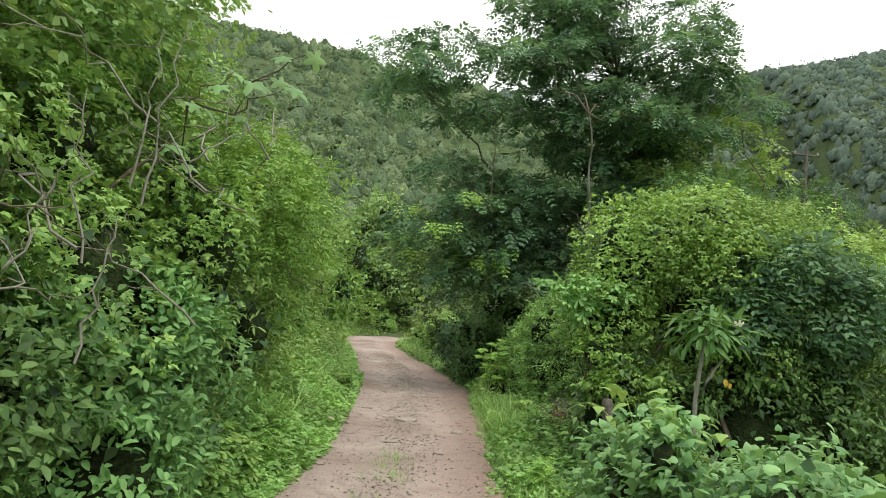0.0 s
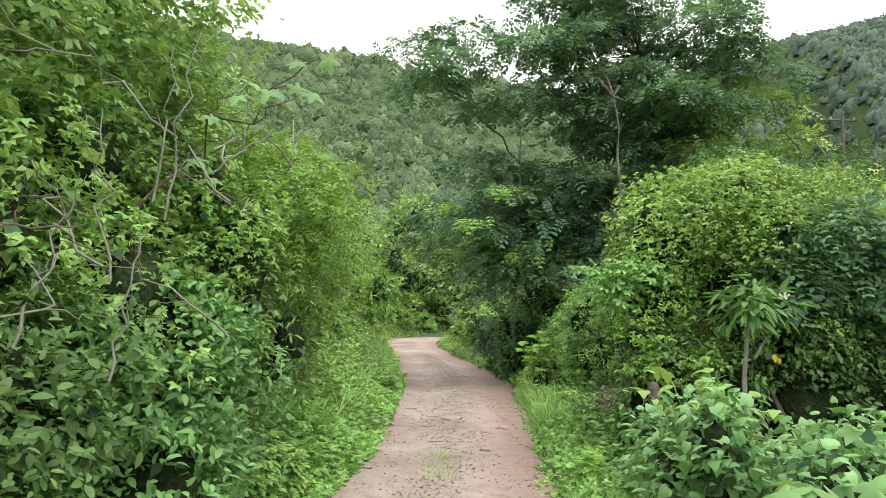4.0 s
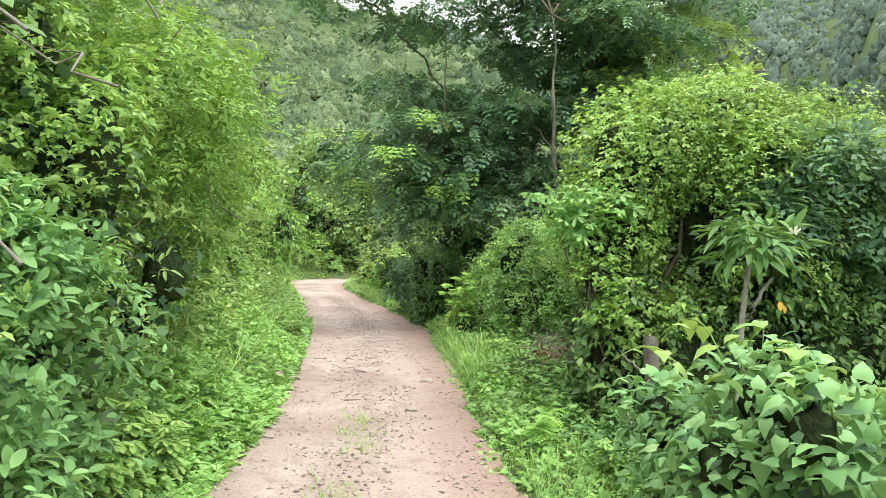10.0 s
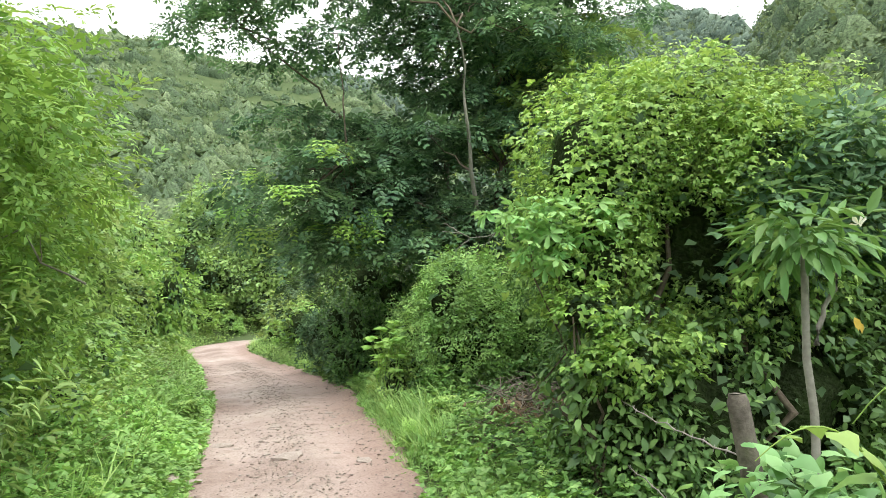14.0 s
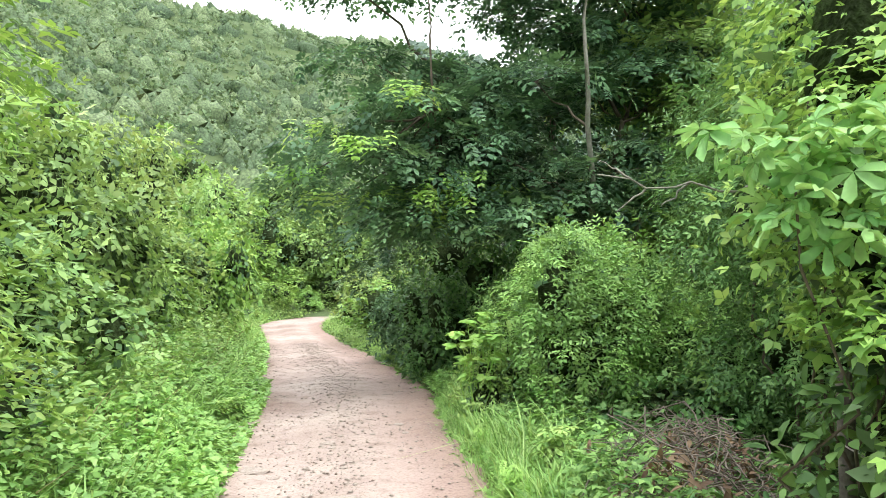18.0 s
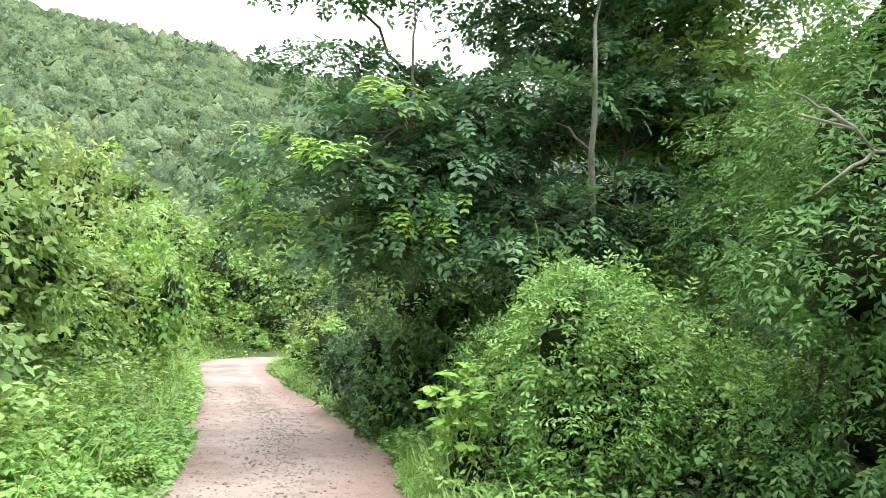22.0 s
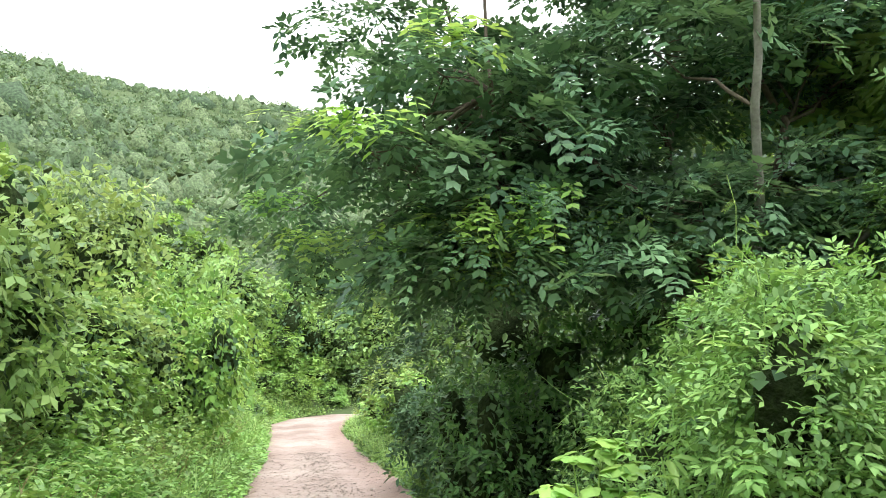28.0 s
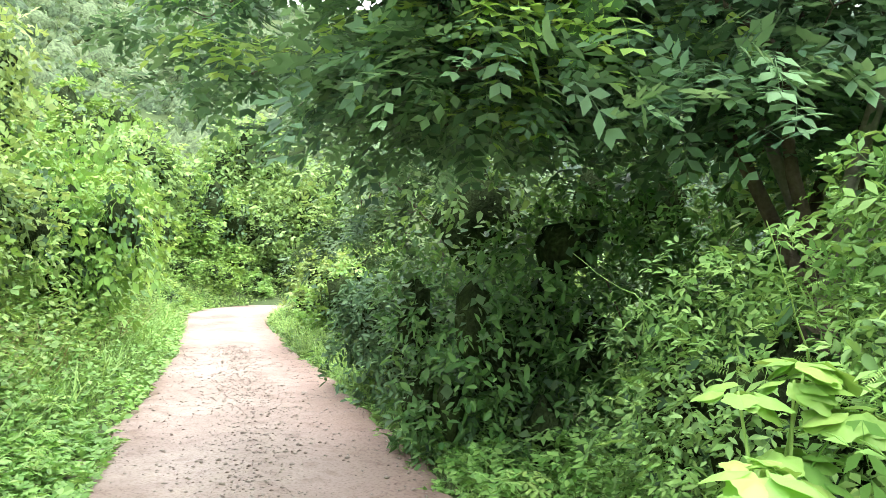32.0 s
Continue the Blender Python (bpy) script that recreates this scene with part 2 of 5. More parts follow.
def road_material():
    m, n, l, b = material("packed_dirt")
    tex = n.new("ShaderNodeTexCoord")
    vals = []
    for scale, det in ((0.55, 4), (5.0, 6), (42.0, 8)):
        x = n.new("ShaderNodeTexNoise")
        x.inputs["Scale"].default_value, x.inputs["Detail"].default_value = scale, det
        l.new(tex.outputs["Object"], x.inputs["Vector"])
        vals.append(x)
    base = ramp(n, [(0.32, (0.300, 0.232, 0.202)), (0.5, (0.385, 0.315, 0.280)), (0.7, (0.46, 0.392, 0.352))])
    l.new(vals[0].outputs["Fac"], base.inputs["Fac"])
    spots = ramp(n, [(0.3, (0.74, 0.70, 0.68)), (0.46, (0.97, 0.96, 0.96)), (0.6, (1.0, 0.99, 0.98)), (0.75, (1.1, 1.09, 1.08))])
    l.new(vals[1].outputs["Fac"], spots.inputs["Fac"])
    grit = ramp(n, [(0.32, (0.72, 0.69, 0.67)), (0.48, (1, 1, 1)), (0.68, (1.1, 1.1, 1.09))])
    l.new(vals[2].outputs["Fac"], grit.inputs["Fac"])
    across = n.new("ShaderNodeAttribute")
    across.attribute_name = "across"
    shift = n.new("ShaderNodeMath")
    shift.operation = "MULTIPLY_ADD"
    shift.inputs[1].default_value = 0.55
    l.new(vals[0].outputs["Fac"], shift.inputs[0])
    l.new(across.outputs["Fac"], shift.inputs[2])
    strip = n.new("ShaderNodeMapRange")
    strip.inputs["From Min"].default_value, strip.inputs["From Max"].default_value = 0.88, 1.12
    l.new(shift.outputs["Value"], strip.inputs["Value"])
    red = n.new("ShaderNodeMix")
    red.data_type = "RGBA"
    red.inputs["B"].default_value = (0.355, 0.27, 0.235, 1)
    l.new(strip.outputs["Result"], red.inputs["Factor"])
    l.new(base.outputs["Color"], red.inputs["A"])
    worn = ramp(n, [(0.0, (0.78, 0.72, 0.66)), (0.12, (0.93, 0.91, 0.89)), (0.3, (1.1, 1.1, 1.1)), (0.5, (0.95, 0.94, 0.92)), (0.7, (1.09, 1.08, 1.08)), (0.88, (0.9, 0.87, 0.85)), (1.0, (0.72, 0.66, 0.6))])
    sway = n.new("ShaderNodeMath")
    sway.operation = "MULTIPLY_ADD"
    sway.inputs[1].default_value, sway.inputs[2].default_value = 0.22, -0.11
    l.new(vals[1].outputs["Fac"], sway.inputs[0])
    swung = n.new("ShaderNodeMath")
    l.new(sway.outputs["Value"], swung.inputs[0])
    l.new(across.outputs["Fac"], swung.inputs[1])
    l.new(swung.outputs["Value"], worn.inputs["Fac"])
    last = red
    for r in (worn, spots, grit):
        mu = n.new("ShaderNodeMix")
        mu.data_type, mu.blend_type = "RGBA", "MULTIPLY"
        mu.inputs["Factor"].default_value = 0.85
        l.new(last.outputs["Result"], mu.inputs["A"])
        l.new(r.outputs["Color"], mu.inputs["B"])
        last = mu
    l.new(last.outputs["Result"], b.inputs["Base Color"])
    b.inputs["Roughness"].default_value = 0.95
    b.inputs["Specular IOR Level"].default_value = 0.15
    vor = n.new("ShaderNodeTexVoronoi")
    vor.inputs["Scale"].default_value = 17.0
    l.new(tex.outputs["Object"], vor.inputs["Vector"])
    bumps = n.new("ShaderNodeMapRange")
    bumps.inputs["From Min"].default_value, bumps.inputs["From Max"].default_value = 0.12, 0.34
    bumps.inputs["To Min"].default_value, bumps.inputs["To Max"].default_value = 1.0, 0.0
    l.new(vor.outputs["Distance"], bumps.inputs["Value"])
    sparse = n.new("ShaderNodeMath")
    sparse.operation = "MULTIPLY"
    l.new(bumps.outputs["Result"], sparse.inputs[0])
    l.new(vals[1].outputs["Fac"], sparse.inputs[1])
    first = n.new("ShaderNodeMath")
    l.new(vals[1].outputs["Fac"], first.inputs[0])
    l.new(sparse.outputs["Value"], first.inputs[1])
    add = n.new("ShaderNodeMath")
    l.new(first.outputs["Value"], add.inputs[0])
    l.new(vals[2].outputs["Fac"], add.inputs[1])
    bp = n.new("ShaderNodeBump")
    bp.inputs["Strength"].default_value, bp.inputs["Distance"].default_value = 0.35, 0.014
    l.new(add.outputs["Value"], bp.inputs["Height"])
    l.new(bp.outputs["Normal"], b.inputs["Normal"])
    return m


ROAD = road_material()


# ---- building helpers ----
def mesh_from(name, verts, quads=None, tris=None, mat=None, smooth=False):
    me = bpy.data.meshes.new(name)
    verts = np.asarray(verts, np.float32)
    quads = np.zeros((0, 4), np.int32) if quads is None else np.asarray(quads, np.int32)
    tris = np.zeros((0, 3), np.int32) if tris is None else np.asarray(tris, np.int32)
    me.vertices.add(len(verts))
    me.vertices.foreach_set("co", verts.ravel())
    loops = np.concatenate([quads.ravel(), tris.ravel()])
    me.loops.add(len(loops))
    me.loops.foreach_set("vertex_index", loops)
    starts = np.concatenate([np.arange(len(quads)) * 4, len(quads) * 4 + np.arange(len(tris)) * 3]).astype(np.int32)
    me.polygons.add(len(starts))
    me.polygons.foreach_set("loop_start", starts)
    if smooth:
        me.polygons.foreach_set("use_smooth", np.ones(len(starts), bool))
    if mat:
        me.materials.append(mat)
    me.update(calc_edges=True)
    return me


def part(name, data, parent, label=""):
    ob = new(name, data)
    ob.parent = parent
    return tagged(ob, label) if label else ob


def thing(name, place, label, category, group="", turn=0.0, scale=1.0):
    ob = new(name)
    ob.matrix_basis = pose(*place, 0, 0, turn) @ Matrix.Scale(scale, 4)
    return tagged(ob, label, category, group)


def unit(v):
    return v / np.maximum(np.linalg.norm(v, axis=-1, keepdims=True), 1e-9)


# Leaf shapes: unit length along +y, face up along +z.
def leaf_shape(width=0.42, fold=0.10, droop=0.12):
    w = width / 2
    v = [(0, 0, 0), (-w * 0.85, 0.3, fold * 0.7), (-w * 0.75, 0.66, fold * 0.6 - droop * 0.4), (0, 1, -droop), (w * 0.75, 0.66, fold * 0.6 - droop * 0.4), (w * 0.85, 0.3, fold * 0.7)]
    return np.array(v), np.array([(0, 3, 2, 1), (0, 5, 4, 3)])


def oval_shape(width=0.5, fold=0.1, droop=0.14):
    w = width / 2
    v = [(0, 0, 0), (0, 0.52, 0), (0, 1, -droop)]
    for side in (-1, 1):
        v += [(side * w * 0.75, 0.2, fold * 0.6), (side * w, 0.5, fold * 0.8 - droop * 0.15), (side * w * 0.62, 0.8, fold * 0.4 - droop * 0.55)]
    return np.array(v), np.array([(0, 1, 4, 3), (1, 2, 5, 4), (0, 6, 7, 1), (1, 7, 8, 2)])


def frond_shape(pairs=7, leaflet=0.26, wide=0.085, droop=0.28, spread=68):
    # Leaflets in pairs, held together by a thin midrib.
    v, q = [], []
    for i in range(pairs):
        y = 0.12 + 0.82 * i / (pairs - 1)
        size = leaflet * (0.75 + 0.5 * math.sin(math.pi * (0.15 + 0.75 * i / (pairs - 1))))
        z0 = -droop * y * y
        k = len(v)
        v += [(-0.006, y, z0), (0.006, y, z0)]
        if i:
            q.append((k - 8, k - 7, k + 1, k))
        for side in (-1, 1):
            a = radians(spread - 24 * i / (pairs - 1))
            dx, dy = side * math.sin(a), math.cos(a)
            j = len(v)
            v += [(dx * size * 0.5 - dy * side * wide * 0.5, y + dy * size * 0.5 + abs(dx) * wide * 0.5, z0 + 0.01),
                  (dx * size, y + dy * size, z0 - 0.06), (dx * size * 0.5 + dy * side * wide * 0.5, y + dy * size * 0.5 - abs(dx) * wide * 0.5, z0 + 0.01)]
            b = k if side < 0 else k + 1
            q.append((b, j, j + 1, j + 2) if side < 0 else (b, j + 2, j + 1, j))
    return np.array(v), np.array(q)


def hand_shape(lobes=7, wide=0.2, droop=0.2, span=140, belly=0.62):
    v, q = [], []
    for i in range(lobes):
        a = radians(-span + 2 * span * i / (lobes - 1))
        size = 0.62 + 0.38 * math.cos(a * 0.6)
        d = np.array([math.sin(a), math.cos(a)])
        s = np.array([math.cos(a), -math.sin(a)])
        k = len(v)
        for along, out, z in ((0.0, 0, 0), (belly * 0.55, -0.36, 0.03), (belly * 1.2, -0.5, -droop * 0.35), (1.0, 0, -droop), (belly * 1.2, 0.5, -droop * 0.35), (belly * 0.55, 0.36, 0.03)):
            v.append((*(d * size * along + s * wide * out), z))
        q += [(k, k + 3, k + 2, k + 1), (k, k + 5, k + 4, k + 3)]
    v = np.array(v)
    v[:, 1] += 0.35
    return v, np.array(q)


def broad_shape(points=20, droop=0.3, lobed=0.16, fold=0.0, tip=0.0):
    # A broad leaf in one piece: shallow lobes, ridged veins, drooping rim.
    v = [(0, 0.42, 0.03)]
    for ring in (0.5, 1.0):
        for i in range(points):
            a = 2 * math.pi * i / points
            notch = 0.35 * math.exp(-((a - math.pi) / 0.35) ** 2)
            r = 0.5 * (1 + lobed * math.cos(5 * a) * ring - notch * ring) * (1.12 if abs(a - math.pi) > 2.7 else 1.0)
            r *= 1 + tip * math.exp(-(min(a, 2 * math.pi - a) / 0.38) ** 2) * ring
            x, y = r * ring * math.sin(a), r * ring * math.cos(a)
            v.append((x, 0.42 + y, -droop * (x * x * 1.6 + max(y, 0) ** 2 * 1.5) + 0.035 * math.cos(5 * a) * ring + fold * abs(x)))
    q = []
    for i in range(0, points, 2):
        q.append((0, 1 + (i + 2) % points, 1 + i + 1, 1 + i))
    for i in range(points):
        j = (i + 1) % points
        q.append((1 + i, 1 + j, 1 + points + j, 1 + points + i))
    return np.array(v), np.array(q)


def blade_shape(wide=0.03, bend=0.55):
    v, q = [], []
    for i in range(4):
        s = i / 3
        w = wide * (1 - s) ** 0.6 / 2 + 0.001
        y, z = bend * s * s * 0.9, s * (1 - 0.35 * bend * s)
        v += [(-w, y, z), (w, y, z)]
        if i:
            k = 2 * i
            q.append((k - 2, k - 1, k + 1, k))
    return np.array(v), np.array(q)


LEAF = leaf_shape(0.5, 0.10, 0.12)
OVAL = oval_shape()
LEAF_LONG = leaf_shape(0.278, 0.060, 0.236)
LEAF_ROUND = leaf_shape(0.749, 0.100, 0.118)
FROND_FINE = frond_shape(9, 0.2, 0.055, 0.2, 74)
FROND_COARSE = frond_shape(5, 0.34, 0.19, 0.3)
FROND_TREE = [frond_shape(3, 0.5, 0.28, 0.35, 58), frond_shape(3, 0.54, 0.29, 0.5, 52), frond_shape(4, 0.46, 0.23, 0.25, 64)]
SPRAY = frond_shape(3, 0.42, 0.17, 0.22, 58)
SPRAY_FAR = frond_shape(2, 0.5, 0.27, 0.22, 60)
HAND_FIVE = hand_shape(5, 0.40, 0.26, 105, 0.72)


def trio_shape(width=0.5):
    v, q = np.array([(0, 0, 0), (-width * 0.5, 0.48, 0.08), (0, 1, -0.13), (width * 0.5, 0.48, 0.08)]), np.array([(0, 3, 2, 1)])
    vs, qs = [], []
    for i, (turn, size) in enumerate(((62, 0.66), (0, 0.78), (-62, 0.66))):
        c, s_ = math.cos(radians(turn)), math.sin(radians(turn))
        w = v * size
        vs.append(np.stack([w[:, 0] * c - w[:, 1] * s_, w[:, 0] * s_ + w[:, 1] * c + 0.15, w[:, 2] - 0.05 * abs(i - 1)], -1))
        qs.append(q + 4 * i)
    return np.concatenate(vs), np.concatenate(qs)


TRIO = trio_shape(0.56)
KITE = (np.array([(0, 0, 0), (-0.26, 0.45, 0.07), (0, 1, -0.12), (0.26, 0.45, 0.07)]), np.array([(0, 3, 2, 1)]))
KITE_ROUND = (np.array([(0, 0, 0), (-0.4, 0.5, 0.1), (0, 1, -0.15), (0.4, 0.5, 0.1)]), np.array([(0, 3, 2, 1)]))
BROAD = broad_shape(20, 0.35, 0.10)
HEART = broad_shape(8, 0.45, 0.06, 0.22, 0.45)
STAR = broad_shape(20, 0.45, 0.34, 0.12)
BLADE = blade_shape()


def place_shapes(shape, pos, ahead, up, size):
    """Many copies of one leaf shape as vertices and faces of a single mesh."""
    v, q = shape
    y = unit(ahead)
    x = unit(np.cross(y, up))
    z = np.cross(x, y)
    m = np.stack([x, y, z], -1) * size[:, None, None]
    out = np.einsum("nij,kj->nki", m, v) + pos[:, None, :]
    faces = q[None] + (np.arange(len(pos)) * len(v))[:, None, None]
    return out.reshape(-1, 3), faces.reshape(-1, 4)


def joined(chunks):
    vs, qs, k = [], [], 0
    for v, q in chunks:
        vs.append(v)
        qs.append(q + k)
        k += len(v)
    return np.concatenate(vs), np.concatenate(qs)


def balls(lobes, count, shell=0.35, r=rng):
    """Random places in the outer shell of a set of (x, y, z, rx, ry, rz) lobes, with outward directions."""
    lobes = np.array(lobes, float)
    area = (lobes[:, 3] * lobes[:, 4] + lobes[:, 4] * lobes[:, 5] + lobes[:, 3] * lobes[:, 5])
    pick = r.choice(len(lobes), count, p=area / area.sum())
    d = unit(r.normal(size=(count, 3)))
    rad = 1 - shell * r.random(count) ** 1.5
    lump = np.sin(5 * d[:, 0] + pick) * np.sin(6 * d[:, 1] + 2 * pick) + 0.8 * np.sin(11 * d[:, 0] + 9 * d[:, 2] + pick) * np.sin(12 * d[:, 1] - 8 * d[:, 2] + 3 * pick)
    rad *= 1 + 0.17 * lump + 0.05 * r.normal(size=count)
    lo = lobes[pick]
    return lo[:, :3] + d * lo[:, 3:] * rad[:, None], unit(d / lo[:, 3:])


def foliage(name, lobes, count, shape, size, mat, lift=0.8, shell=0.35, jitter=0.6, floor=None, spread=0.35, fall=0.12, holes=(), clump=20, reach_to=0.13):
    """Leaves on the shell of the lobes, gathered into small domed clumps."""
    if len(shape[0]) > 12:
        clump = 1
    heart, face = balls(lobes, max(1, count // clump), shell)
    who = np.arange(count) % len(heart)
    out = face[who]
    stray = rng.normal(size=(count, 3))
    along = unit(stray - (stray * out).sum(1, keepdims=True) * out)
    reach = (max(size * 2.0, reach_to) * rng.uniform(0.5, 1.4, len(heart)))[who] * (clump > 1)
    pos = heart[who] + along * (reach * np.sqrt(rng.random(count)))[:, None] + out * (reach * rng.uniform(-0.15, 0.4, count))[:, None]
    for hx, hy, hz, hr in holes:
        ok = ((pos - np.array([hx, hy, hz])) ** 2).sum(1) > hr * hr
        pos, out = pos[ok], out[ok]
    if floor is not None:
        keep = pos[:, 2] > floor
        pos, out = pos[keep], out[keep]
    n = len(pos)
    ahead = unit(out * np.array([0.6, 0.6, 0.2]) + rng.normal(size=(n, 3)) * jitter + np.array([0, 0, -fall]))
    up = unit(np.array([0, 0, 0.9]) + out * lift * 0.9 + rng.normal(size=(n, 3)) * 0.26)
    s = size * (1 + spread * rng.normal(size=n)).clip(0.5, 1.5)
    v, q = place_shapes(shape, pos, ahead, up, s)
    return mesh_from(name, v, q, mat=mat)


def tube(points, radii, sides=6):
    """A tapering tube along a line of points, as vertices and quads."""
    p = np.array(points, float)
    r = np.array(radii, float)
    d = unit(np.gradient(p, axis=0))
    ref = np.where(np.abs(d[:, 2:3]) > 0.9, [[1.0, 0, 0]], [[0, 0, 1.0]])
    a = unit(np.cross(d, ref))
    b = np.cross(d, a)
    t = np.arange(sides) / sides * 2 * math.pi
    ring = p[:, None] + r[:, None, None] * (a[:, None] * np.cos(t)[None, :, None] + b[:, None] * np.sin(t)[None, :, None])
    q = []
    for i in range(len(p) - 1):
        for j in range(sides):
            k = (j + 1) % sides
            q.append((i * sides + j, i * sides + k, (i + 1) * sides + k, (i + 1) * sides + j))
    n = len(p) - 1
    q += [(n * sides, n * sides + 1, n * sides + sides // 2, n * sides + sides - 1)]
    return ring.reshape(-1, 3), np.array(q)


def wander(a, b, steps=6, wobble=0.06, sag=0.0):
    a, b = np.array(a, float), np.array(b, float)
    s = np.linspace(0, 1, steps)[:, None]
    p = a + (b - a) * s
    p += rng.normal(size=p.shape) * wobble * np.linalg.norm(b - a) * np.sin(math.pi * s)
    p[:, 2] += sag * np.sin(math.pi * s[:, 0])
    return p


def limb(a, b, r0, r1, sides=6, steps=6, wobble=0.05, sag=0.0):
    return tube(wander(a, b, steps, wobble, sag), np.linspace(r0, r1, steps), sides)


# ---- the lie of the land ----
LEFT_Y = [-60, 0, 4, 6, 8, 12, 16, 20, 25, 30, 37, 41, 44, 47, 60]
LEFT_X = [-1.1, -1.1, -1.0, -0.92, -0.68, -0.58, -0.58, -0.75, -1.0, -1.5, -2.3, -2.0, -0.6, 2.0, 13.0]
RIGHT_Y = [-60, 0, 4, 6, 8.5, 12, 15, 19, 23, 27, 33, 37, 40, 43, 47, 60]
RIGHT_X = [1.0, 1.0, 1.0, 1.1, 1.35, 1.6, 1.88, 1.75, 1.3, 0.85, 0.45, 0.6, 1.4, 3.2, 6.5, 18.0]
AXIS = [(-1.0, -80), (-0.7, 10), (-1.0, 24), (-2.3, 38), (0.5, 45), (8, 52), (40, 75), (75, 120), (95, 200), (110, 340)]


def left_of(x, y):
    """Signed distance from the foot of the hill: positive on the hill's side."""
    best = np.full(np.shape(x), 1e9)
    sign = np.ones(np.shape(x))
    for (x0, y0), (x1, y1) in zip(AXIS[:-1], AXIS[1:]):
        dx, dy = x1 - x0, y1 - y0
        s = np.clip(((x - x0) * dx + (y - y0) * dy) / (dx * dx + dy * dy), 0, 1)
        ex, ey = x - x0 - s * dx, y - y0 - s * dy
        d = np.hypot(ex, ey)
        near = d < best
        best = np.where(near, d, best)
        sign = np.where(near, np.sign(dx * ey - dy * ex), sign)
    return best * sign


def waves(x, y, s):
    return (np.sin(x / s + 1.3 * np.sin(y / s * 0.7)) + np.sin(y / s * 1.13 + 2.1 + 1.1 * np.sin(x / s * 0.6)) + np.sin((x + y) / s * 0.77 + 0.5)) / 3


def smooth(u):
    u = np.clip(u, 0, 1)
    return u * u * (3 - 2 * u)


# The ring of hills: how steeply the skyline stands and how far off it lies, by bearing.
RISE_B = [-180, -60, -24, -15, -11, -5, -1, 10, 17, 21, 24, 36, 40, 42, 45, 53, 70, 110, 180]
RISE = [13, 20, 21.6, 20.9, 20.8, 20.2, 19.0, 17.4, 15.8, 17.8, 19.2, 20.2, 18.6, 18.0, 19.4, 21.5, 20, 11, 13]
FAR_B = [-180, 12, 18, 25, 38, 42, 47, 180]
FAR_R = [130, 130, 190, 300, 300, 150, 95, 95]


def land(x, y):
    x, y = np.asarray(x, float), np.asarray(y, float)
    d = left_of(x, y)
    up = np.maximum(d - 0.35, 0)
    far = np.hypot(x - 0.4, y - 6)
    bearing = np.degrees(np.arctan2(x - 0.4, y - 6))
    steep = np.tan(np.radians(np.interp(bearing, RISE_B, RISE)))
    reach = np.interp(bearing, FAR_B, FAR_R)
    slope = 0.70 * up * np.clip(0.25 + up / 3.0, 0, 1)
    top = np.minimum(far, reach) * steep + 1.5 - 0.08 * np.maximum(far - reach, 0)
    hill = np.maximum(top - 4.0 * np.log(1 + np.exp(np.clip((top - slope) / 4.0, -30, 30))), 0)
    hill = np.where(top > 12, hill, np.minimum(slope, np.maximum(top, 0)))
    rough = np.clip(d / 8, 0, 1) * (0.25 * waves(x, y, 2.3) + 1.2 * np.clip(d / 30, 0, 1) * waves(x, y, 11))
    r = np.maximum(-d - 3.6, 0)
    low = -0.35 * (1 - np.exp(-r / 2.0)) - 1.2 * (1 - np.exp(-r / 14.0))
    ring = reach * steep * smooth((far - 0.28 * reach) / (0.72 * reach)) + np.clip(far / 60 - 0.5, 0, 1) * 1.3 * waves(x, y, 13)
    ring = ring - 0.08 * np.maximum(far - reach, 0)
    z = np.where(d > 0, np.maximum(hill + rough, np.where(far > 60, ring, -9)), low + np.maximum(ring, 0) * np.clip(r / 20, 0, 1))
    road = (x > np.interp(y, LEFT_Y, LEFT_X) - 0.1) & (x < np.interp(y, RIGHT_Y, RIGHT_X) + 0.1) & (y < 60) & (y > -60)
    return np.where(road, -0.05, z)


def spaced(edges):
    out = []
    for a, b, s in edges:
        out += list(np.arange(a, b, s))
    return np.array(out + [edges[-1][1]])


gx = spaced([(-700, -140, 28), (-140, -40, 5), (-40, -6, 1.2), (-6, 8, 0.2), (8, 50, 1.5), (50, 150, 5), (150, 700, 25)])
gy = spaced([(-700, -60, 32), (-60, -6, 3), (-6, 44, 0.3), (44, 150, 3.5), (150, 320, 9), (320, 900, 35)])
X, Y = np.meshgrid(gx, gy)
Z = land(X, Y)
ids = np.arange(X.size).reshape(X.shape)
quads = np.stack([ids[:-1, :-1], ids[:-1, 1:], ids[1:, 1:], ids[1:, :-1]], -1).reshape(-1, 4)
ground = new("ground", mesh_from("ground", np.stack([X, Y, Z], -1).reshape(-1, 3), quads, mat=SOIL, smooth=True))
tagged(ground, "green overgrown hill soil under scrub and grass", "ground", kind="structure")

# The dirt road: worn, slightly rutted strip with ragged edges.
ry = np.arange(-8, 58, 0.12)
ru = np.linspace(0, 1, 34)
U, V = np.meshgrid(ru, ry)
L0 = np.interp(V, LEFT_Y, LEFT_X) - 0.10 + 0.07 * np.sin(V * 1.3) + 0.04 * np.sin(V * 4.9 + 1) + 0.03 * np.sin(V * 11.1)
R0 = np.interp(V, RIGHT_Y, RIGHT_X) + 0.12 + 0.07 * np.sin(V * 1.1 + 2) + 0.04 * np.sin(V * 5.7) + 0.03 * np.sin(V * 12.3)
RX = L0 + (R0 - L0) * U


